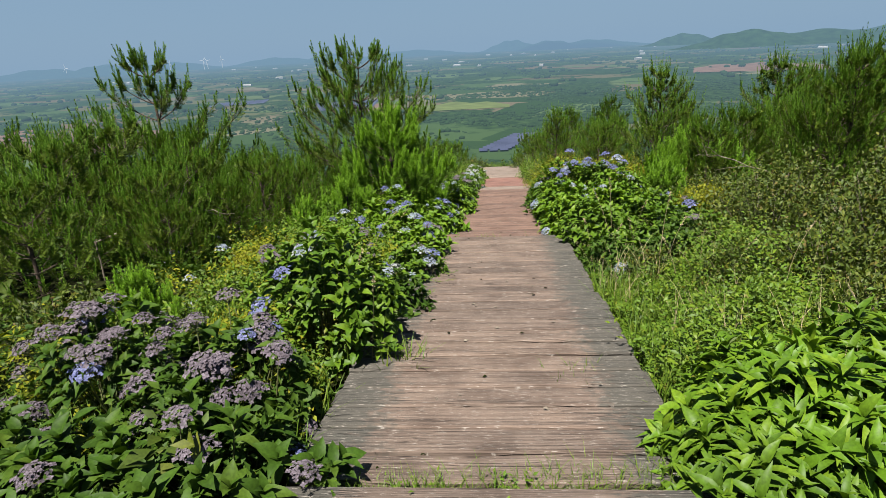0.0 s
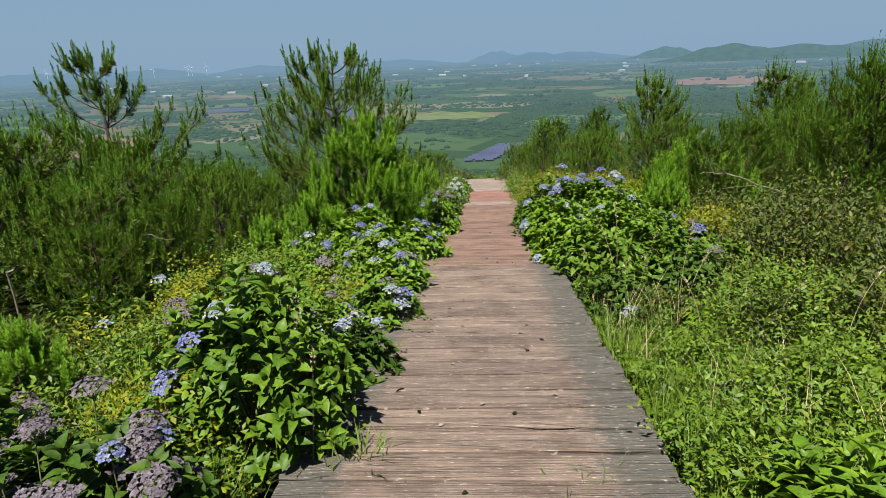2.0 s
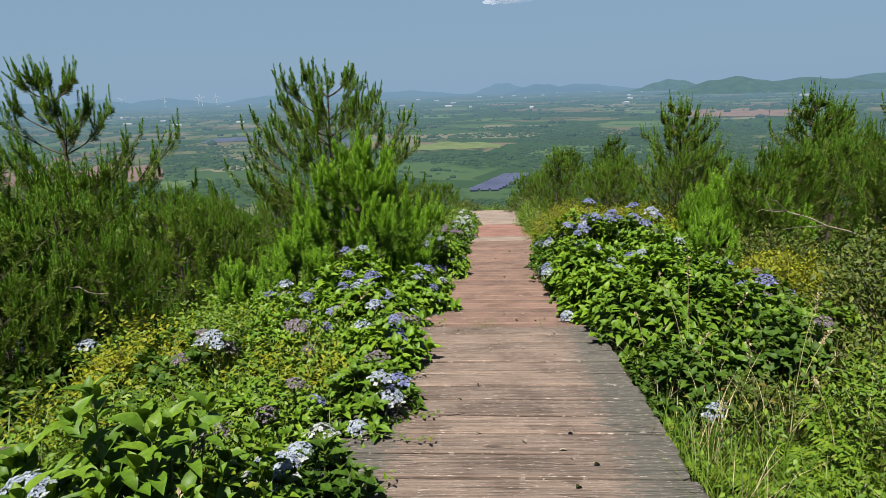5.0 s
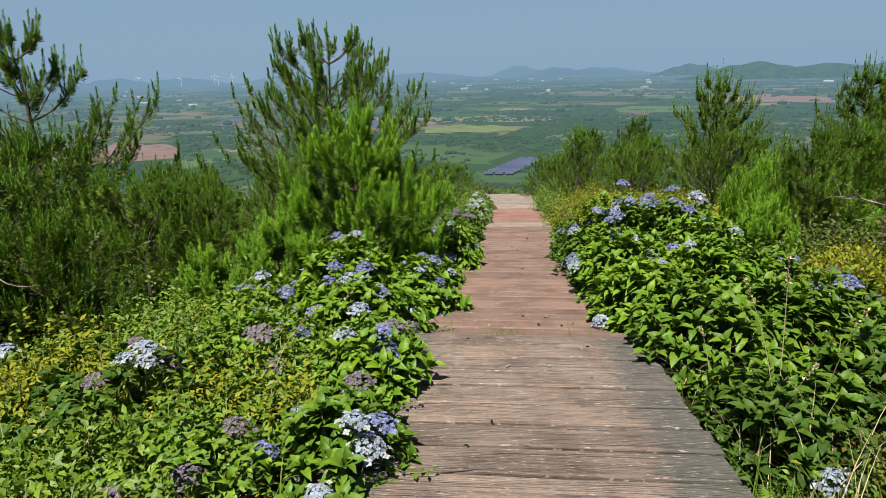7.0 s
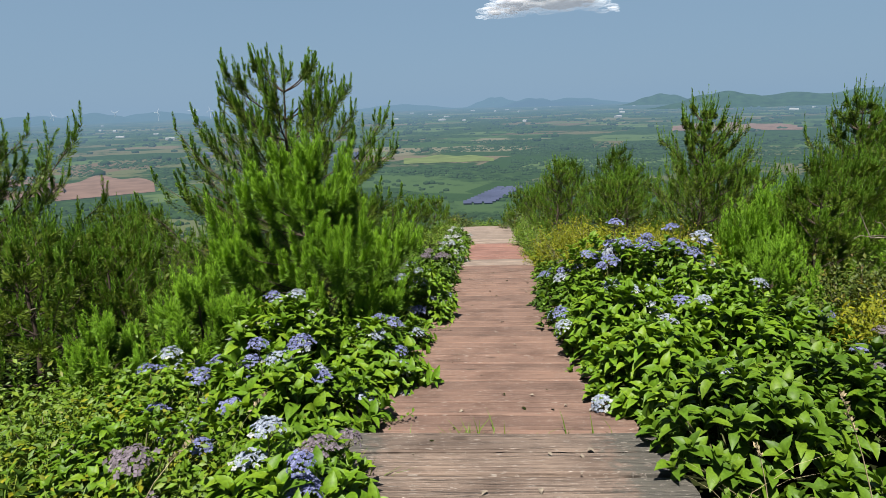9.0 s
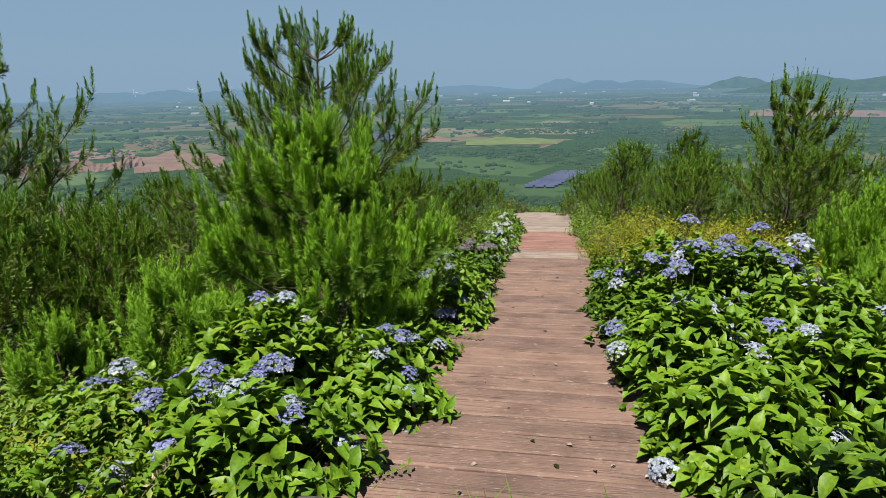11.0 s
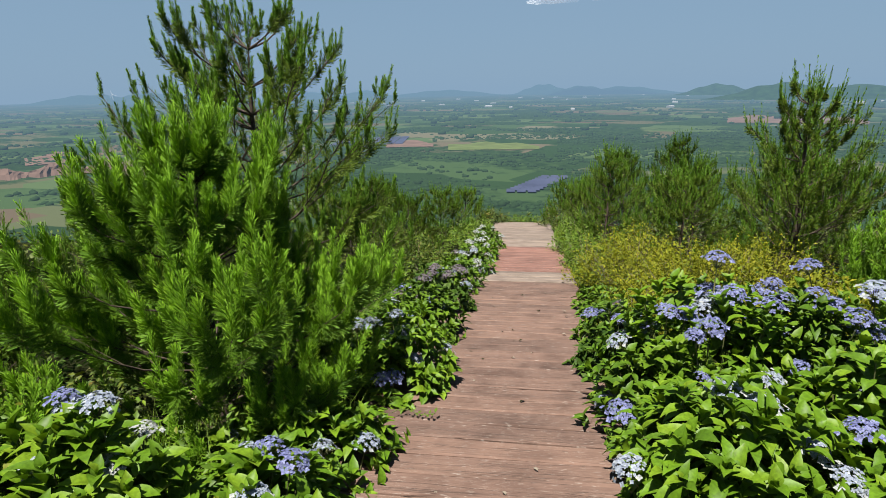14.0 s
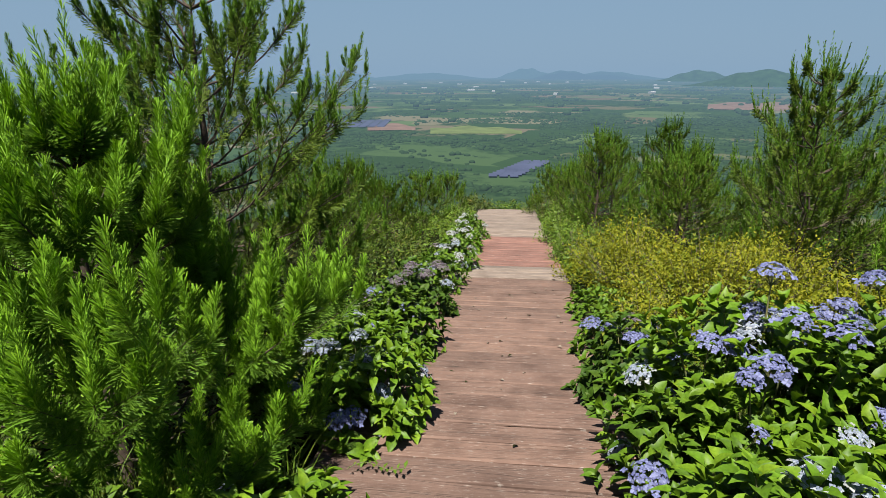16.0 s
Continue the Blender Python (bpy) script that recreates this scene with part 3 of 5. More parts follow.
def pine_meshes(seed, height, radius, whorls, per_whorl, old, new_shoot, needle, width, mats, candle=0.28, fat=0.5, low=0.05, rise=0.5, kids_per_m=2.4, ends=3, split=False, taper=0.8, gaps=0.1, cone=(24, 44)):
    """A pine: trunk, whorls of upswept limbs with side twigs, old needles along the outer wood and upright candles at every end.
    old, new_shoot: needles on each old stretch and on each candle; fat: a candle's needle length against the old ones."""
    r = np.random.default_rng(seed)
    hs = np.linspace(0, height * 0.9, 9)
    bend = np.cumsum(r.normal(0, 0.016 * height / 3, (9, 2)), axis=0)
    T = np.column_stack([bend - bend[0], hs])
    trunk = tube(T, np.linspace(0.02 * height, 0.007, 9), 8)
    limbs, mains, old_b, old_d, old_l, cb, cd, cl = [], [], [], [], [], [], [], []

    def at_height(h):
        return np.array([np.interp(h, hs, T[:, 0]), np.interp(h, hs, T[:, 1]), h])

    def candles(p, tan, count, size):
        for c in range(count):
            o = unit(tan * 0.35 + r.normal(0, 0.10 if c == 0 else 0.30, 3) + np.array([0, 0, 1.0]))
            cb.append(p - tan * (0.0 if c == 0 else r.uniform(0, 0.10))), cd.append(o), cl.append(candle * size * (r.uniform(0.85, 1.2) if c == 0 else r.uniform(0.4, 0.85)))

    def twig(p, d, length, rad, kids, main=False, size=1.0):
        k = np.linspace(0, 1, 6)[:, None]
        lift = np.array([0, 0, 1.0]) * length * rise * k ** 2.2
        pts = p + d * length * k * (1 - 0.2 * k) + lift + r.normal(0, 0.016 * length, (6, 3)) * k
        (mains if main else limbs).append(tube(pts if main or kids else pts[::5], np.linspace(rad, rad * 0.35, 6)[::1 if main or kids else 5], 5 if main or kids else 3))
        tan = unit(pts[-1] - pts[-2])
        for _ in range(kids):
            f = r.uniform(0.28, 0.97)
            q = np.array([np.interp(f, k[:, 0], pts[:, c]) for c in range(3)])
            ang = r.choice([-1, 1]) * r.uniform(0.35, 1.05)
            dd = np.array([d[0] * math.cos(ang) - d[1] * math.sin(ang), d[0] * math.sin(ang) + d[1] * math.cos(ang), d[2] + r.uniform(-0.1, 0.4)])
            twig(q, unit(dd), length * r.uniform(0.22, 0.5) * (1.15 - 0.5 * f), rad * 0.5, 0, size=r.uniform(0.6, 1.0))
        starts = (3, 4) if kids else (1, 3)
        for a in starts:
            b = min(a + (1 if kids else 2), 5)
            old_b.append(pts[a]), old_d.append(pts[b] - pts[a] + 1e-5), old_l.append(np.linalg.norm(pts[b] - pts[a]))
        candles(pts[-1], tan, ends if not kids else ends + 1, size)

    for w in range(whorls):
        f = low + (0.93 - low) * (w + r.uniform(-0.25, 0.25)) / whorls
        turn = r.uniform(0, 6.3)
        reach = radius * max(0.16, (1 - f) ** taper) * (0.75 + 0.5 * min(1.0, f * 5))
        for b in range(per_whorl):
            if r.random() < gaps:
                continue
            a = turn + b * 2 * math.pi / per_whorl + r.uniform(-0.35, 0.35)
            d = unit(np.array([math.cos(a), math.sin(a), 0.10 + 0.35 * f + r.uniform(-0.15, 0.2)]))
            ln = reach * r.uniform(0.65, 1.12)
            twig(at_height(f * height), d, ln, 0.011 * height / 3, int(2 + ln * kids_per_m), split)
    top = at_height(height * 0.9)
    candles(top, np.array([0.02, 0, 1.0]), 6, 1.7)
    for back in (0.06, 0.12):
        old_b.append(at_height(height * (0.9 - back))), old_d.append(np.array([0.01, 0, 1.0])), old_l.append(height * 0.06)
    OV, OF = brush(r, np.array(old_b), np.array(old_d), np.array(old_l), old, needle, width * 1.25, 35, 62)
    CV, CF = brush(r, np.array(cb), np.array(cd), np.array(cl), new_shoot, needle * fat, width, *cone)
    V, F = join([(OV, OF), (CV, CF)])
    idx = np.concatenate([np.zeros(len(OF), dtype=int), np.ones(len(CF), dtype=int)])
    return np_mesh("trunk", *trunk, M_BARK), np_mesh("limbs", *join(limbs), M_BARK), np_mesh("needles", V, F, mats, False, idx), [np_mesh("limb", *m, M_BARK) for m in mains]


def pine(x, y, meshes, label, scale=1.0, turn=0.0, group="pines beside the boardwalk"):
    z = float(ground_z(x, y)) - 0.05
    e = thing("pine_tree", x, y, z, label, "tree", group)
    for nm, me, kind in zip(("trunk", "branchwork", "needle_mass"), meshes, ("", "stuff", "stuff")):
        part(nm, me, e, kind=kind)
    for me in meshes[3]:
        part("limb", me, e)
    e.matrix_world = pose(x, y, z, 0, 0, turn) @ Matrix.Scale(scale, 4)
    return e


DULL, FRESH = (M_NEEDLE, M_CANDLE), (M_CANDLE, M_NEEDLE_BRIGHT)
P_YOUNG = pine_meshes(21, 2.2, 1.32, 8, 7, 120, 200, 0.088, 0.0048, FRESH, 0.31, 0.74, 0.05, 0.24, 3.0, 2, True, 0.85, 0.0, (22, 46))
P_TALL = pine_meshes(31, 3.85, 2.5, 11, 6, 64, 110, 0.078, 0.0070, DULL, 0.26, 0.7, 0.06, 0.30, 3.0, 2, True, 0.78, 0.12, (18, 36))
P_OPEN = pine_meshes(23, 3.75, 2.1, 9, 5, 64, 110, 0.078, 0.0072, DULL, 0.30, 0.7, 0.06, 0.30, 2.5, 2, True, 0.9, 0.2, (18, 36))
P_BUSHY = pine_meshes(24, 2.15, 1.45, 7, 6, 40, 50, 0.078, 0.0100, DULL, 0.30, 0.55, 0.03, 0.34, 2.6, 2, False, 0.8, 0.1, (14, 30))
P_SLIM = pine_meshes(25, 3.25, 1.6, 10, 7, 40, 50, 0.078, 0.0100, DULL, 0.36, 0.55, 0.04, 0.36, 2.4, 2, False, 0.9, 0.05, (14, 30))
P_SMALL = pine_meshes(26, 1.3, 0.7, 5, 6, 70, 90, 0.09, 0.0070, FRESH, 0.28, 0.65, 0.03, 0.45, 2.4, 2, False, 0.8, 0.1, (22, 46))

young = pine(-0.97, 10.3, P_YOUNG, "bushy bright green young pine beside the boardwalk")
tall = pine(-2.05, 13.9, P_TALL, "tall dark green pine with upright candle shoots", 1.0, 40)
opened = pine(-5.5, 11.4, P_OPEN, "open-crowned pine with bare limbs above scrub", 1.0, 10)
slim = pine(5.9, 16.7, P_SLIM, "tall dark green pine among lower pines", 1.03, 70)
bushy = pine(-3.6, 8.0, P_BUSHY, "low spreading dark green pine", 0.8)
small = pine(3.8, 10.4, P_SMALL, "small bright green pine sapling", 0.75)
SOURCES = {"bushy": bushy, "slim": slim, "open": opened, "tall": tall, "small": small, "young": young}
for kind, x, y, s, a in (
        ("bushy", -3.0, 7.7, 0.6, 200), ("bushy", -2.6, 9.6, 0.62, 310), ("bushy", -3.7, 7.2, 0.7, 20), ("bushy", -2.95, 9.0, 0.72, 120), ("bushy", -4.2, 9.4, 0.95, 260), ("bushy", -4.8, 8.2, 1.0, 40), ("bushy", -4.9, 7.2, 0.85, 80), ("bushy", -5.9, 8.6, 0.95, 200), ("bushy", -3.1, 10.6, 0.65, 140), ("bushy", -4.4, 12.2, 0.68, 20),
        ("bushy", -6.9, 11.5, 0.8, 300), ("bushy", -3.6, 15.4, 0.7, 50), ("bushy", -1.4, 16.2, 0.75, 111), ("bushy", -0.7, 18.8, 0.7, 250),
        ("bushy", -2.6, 19.5, 0.9, 10), ("bushy", -5.6, 16.5, 0.75, 90), ("bushy", -8.5, 14.5, 0.85, 33), ("open", -7.2, 7.6, 0.85, 120),
        ("bushy", -0.3, 22.5, 0.7, 71), ("bushy", -2.4, 24.0, 0.9, 171), ("bushy", 0.3, 26.5, 0.7, 31), ("bushy", -5.0, 22.0, 0.8, 271),
        ("bushy", -3.0, 29.0, 1.0, 8), ("bushy", -8.0, 20.0, 0.9, 140), ("slim", -6.5, 13.8, 0.55, 12),
        ("slim", 3.9, 21.5, 0.78, 20), ("slim", 5.2, 25.0, 0.85, 160), ("slim", 6.9, 25.5, 0.95, 230), ("bushy", 4.6, 18.2, 0.9, 45),
        ("bushy", 5.6, 20.4, 1.0, 145), ("slim", 7.8, 20.5, 0.9, 300), ("bushy", 7.4, 18.0, 1.0, 222), ("slim", 9.2, 16.7, 1.1, 99),
        ("bushy", 8.1, 14.2, 1.1, 10), ("bushy", 6.6, 13.4, 0.95, 190), ("slim", 9.6, 13.0, 0.9, 55), ("bushy", 7.4, 11.0, 1.1, 310),
        ("slim", 6.3, 9.3, 0.85, 200), ("slim", 8.0, 11.9, 0.98, 250), ("bushy", 6.0, 9.2, 0.9, 120), ("bushy", 9.4, 10.6, 1.2, 77), ("slim", 10.8, 18.4, 1.1, 12),
        ("bushy", 5.2, 11.8, 0.8, 260), ("bushy", 10.6, 14.6, 1.2, 200), ("bushy", 3.5, 24.6, 0.8, 88), ("bushy", 5.0, 29.0, 1.0, 12),
        ("small", 5.1, 12.7, 1.1, 70), ("small", 5.7, 12.2, 1.0, 20), ("small", 4.2, 11.3, 0.85, 140), ("small", 4.9, 12.5, 0.9, 10), ("small", -1.6, 9.0, 0.8, 100), ("small", -2.2, 8.6, 0.6, 33),
        ("small", -2.6, 4.4, 0.5, 70), ("bushy", -4.3, 5.7, 0.7, 15), ("bushy", -5.7, 6.0, 0.85, 66), ("bushy", -3.4, 6.8, 0.5, 160), ("bushy", -1.9, 11.2, 0.6, 210)):
    src = SOURCES[kind]
    copy_thing(src, pose(x, y, float(ground_z(x, y)) - 0.05, 0, 0, a) @ Matrix.Scale(s, 4) @ Matrix.Diagonal((*[1 / v for v in src.scale], 1)))


# ---- hydrangeas ----
def bloom_mesh(seed, mat, spread=0.065, rim=7):
    """A lacecap head: a dome of tiny florets ringed by four-petalled ones."""
    r = np.random.default_rng(seed)
    n = 96
    a, q = r.random(n) * 2 * math.pi, np.sqrt(r.random(n))
    pos = np.column_stack([q * np.cos(a), q * np.sin(a), 0.62 * (1 - q * q) + r.normal(0, 0.05, n)]) * spread
    nor = unit(pos + np.array([0, 0, spread * 0.9]) + r.normal(0, 0.02, (n, 3)))
    floret = []
    for k in range(4):
        c, s = math.cos(k * math.pi / 2), math.sin(k * math.pi / 2)
        floret += [(0, 0, 0), (0.6 * c - 0.5 * s, 0.6 * s + 0.5 * c, 0.12), (1.15 * c, 1.15 * s, 0.05), (0.6 * c + 0.5 * s, 0.6 * s - 0.5 * c, 0.12)]
    FV, FF = np.array(floret), np.arange(16).reshape(4, 4)
    tan = r.normal(0, 1, (n, 3))
    small = scatter(FV, FF, bases(np.cross(nor, tan), nor), pos, np.full(n, 0.0094) * r.uniform(0.7, 1.3, n))
    b = np.arange(rim) * 2 * math.pi / max(rim, 1) + r.normal(0, 0.2, rim)
    rp = np.column_stack([np.cos(b), np.sin(b), np.full(rim, 0.02)]) * spread * r.uniform(1.05, 1.3, rim)[:, None]
    rn = unit(np.column_stack([0.4 * np.cos(b), 0.4 * np.sin(b), np.ones(rim)]) + r.normal(0, 0.25, (rim, 3)))
    big = scatter(FV, FF, bases(np.cross(rn, r.normal(0, 1, (rim, 3))), rn), rp, np.full(rim, 0.0155) * r.uniform(0.8, 1.25, rim))
    rays = [tube([(0, 0, -spread * 0.8), (p[0] * 0.5, p[1] * 0.5, -spread * 0.25), tuple(p)], [0.0025, 0.0018, 0.001], 3) for p in np.concatenate([pos[::12], rp])]
    V, F = join([small, big] + rays)
    idx = np.zeros(len(F), dtype=int)
    idx[len(small[1]) + len(big[1]):] = 1
    idx[len(small[1]):len(small[1]) + len(big[1])] = 2
    return np_mesh("flower_head", V, F, [mat, M_STEM, M_BLOOM["dead"] if mat == M_BLOOM["dead"] else (M_BLOOM["white"] if mat in (M_BLOOM["white"], M_BLOOM["pale"]) else M_BLOOM["blue"])], False, idx)


BLOOMS = {c: [bloom_mesh(50 + 7 * k + len(c), M_BLOOM[c], 0.068 if c != "dead" else 0.07, (5, 2, 7)[k]) for k in range(3)] for c in M_BLOOM}
STALK = np_mesh("stalk", *tube([(0.02, 0.0, -0.24), (0.006, 0.0, -0.13), (0, 0, -0.035)], [0.0042, 0.0036, 0.003], 5), M_STEM)
LEAF_MESH = {m.name: [np_mesh("leaf", *t, m) for t in LEAVES] for m in (M_LEAF, M_LEAF_LIME, M_LEAF_DARK)}


def dome_points(r, n, rx, ry, h, fill=0.35):
    a = r.random(n) * 2 * math.pi
    u = r.random(n) ** 0.55
    lump = 1 + 0.14 * np.sin(3 * a + r.uniform(0, 6)) + 0.08 * np.sin(5 * a + r.uniform(0, 6))
    zz = np.sqrt(np.clip(1 - (u * 0.98) ** 2.4, 0, 1))
    depth = 1 - fill * r.random(n) ** 2
    p = np.column_stack([rx * u * np.cos(a) * lump, ry * u * np.sin(a) * lump, h * zz * depth * r.uniform(0.78, 1.12, n)])
    out = unit(np.column_stack([np.cos(a) * u ** 2, np.sin(a) * u ** 2, 0.55 + 0.7 * zz]) + r.normal(0, 0.16, (n, 3)))
    return p, out


def hydrangea(x, y, rx, ry, h, shoots, label, leaf_mat, blooms=(), leaf=0.12, seed=0, templates=LEAVES, singles=40, name="hydrangea_bush", category="bush", group="hydrangeas along the boardwalk"):
    """Leafy dome: shoots with crosswise pairs of leaves, stems to the root, flower heads above."""
    r = np.random.default_rng(1000 + seed)
    z = float(ground_z(x, y)) - 0.02
    e = thing(name, x, y, z, label, category, group)
    tip, out = dome_points(r, shoots, rx, ry, h)
    tip[:, 2] = np.maximum(tip[:, 2], 0.10)
    pos, along, up, size = [], [], [], []
    B = bases(out, np.tile(np.array([0.1, 0.2, 1.0]), (shoots, 1)))
    for lvl, (back, tilt, s) in enumerate(((0.0, 0.32, 0.5), (0.015, 0.62, 0.85), (0.05, 0.92, 1.0), (0.10, 1.2, 1.05))):
        a0 = r.random(shoots) * 0.5 + lvl * math.pi / 2
        for k in (0, 1):
            a = a0 + k * math.pi + r.normal(0, 0.2, shoots)
            side = np.cos(a)[:, None] * B[:, :, 0] + np.sin(a)[:, None] * B[:, :, 2]
            tl = tilt + r.normal(0, 0.15, shoots)
            d = np.cos(tl)[:, None] * out + np.sin(tl)[:, None] * side
            pos.append(tip - out * back * (h / 0.8)), along.append(d), up.append(out + 0.35 * np.array([0, 0, 1.0]))
            size.append(leaf * s * r.uniform(0.75, 1.2, shoots))
    pos, along, up, size = np.concatenate(pos), np.concatenate(along), np.concatenate(up), np.concatenate(size)
    keep = pos[:, 2] > 0.04
    pos, along, up, size = pos[keep], along[keep], up[keep], size[keep]
    BB = bases(along, up)
    pick = r.integers(0, len(templates), len(pos))
    one = np.zeros(len(pos), dtype=bool)
    if singles and leaf_mat.name in LEAF_MESH:
        one[np.argsort(-pos[:, 2] + r.normal(0, 0.1, len(pos)))[:singles]] = True
    groups = [scatter(*templates[k], BB[(pick == k) & ~one], pos[(pick == k) & ~one], size[(pick == k) & ~one]) for k in range(len(templates))]
    part("foliage", np_mesh("foliage", *join(groups), leaf_mat), e, kind="stuff")
    for k in np.nonzero(one)[0]:
        ob = part("leaf", LEAF_MESH[leaf_mat.name][pick[k] % len(LEAVES)], e)
        m = Matrix([list(row) for row in BB[k]]).to_4x4()
        ob.matrix_local = Matrix.Translation(tuple(pos[k])) @ m @ Matrix.Scale(float(size[k]), 4)
    stems = []
    for k in range(0, shoots, 3):
        root = np.array([tip[k, 0] * 0.25 + r.normal(0, 0.03), tip[k, 1] * 0.25 + r.normal(0, 0.03), 0.0])
        mid = root * 0.5 + tip[k] * 0.5 + np.array([0, 0, 0.12 * h])
        mid[:2] = root[:2] * 0.35 + tip[k, :2] * 0.65
        stems.append(tube([root, mid, tip[k]], [0.006, 0.0045, 0.003], 5))
    for colour, count in blooms:
        bt, bo = dome_points(r, count, rx * 0.92, ry * 0.92, h * 1.06, 0.08)
        for p, o in zip(bt, bo):
            p[2] = max(p[2], 0.22 * h) + r.uniform(0.0, 0.06)
            ob = part("flower_head", BLOOMS[colour][int(r.integers(3))], e)
            rot = Vector(tuple(unit(o + np.array([0, 0, 0.5])))).to_track_quat("Z", "Y").to_matrix().to_4x4()
            ob.matrix_local = Matrix.Translation(tuple(p)) @ rot @ pose(0, 0, 0, 0, 0, r.uniform(0, 360)) @ Matrix.Scale(r.uniform(0.8, 1.25), 4)
            part("stalk", STALK, ob)
    part("stalkwork", np_mesh("stems", *join(stems), M_STEM), e, kind="stuff")
    return e


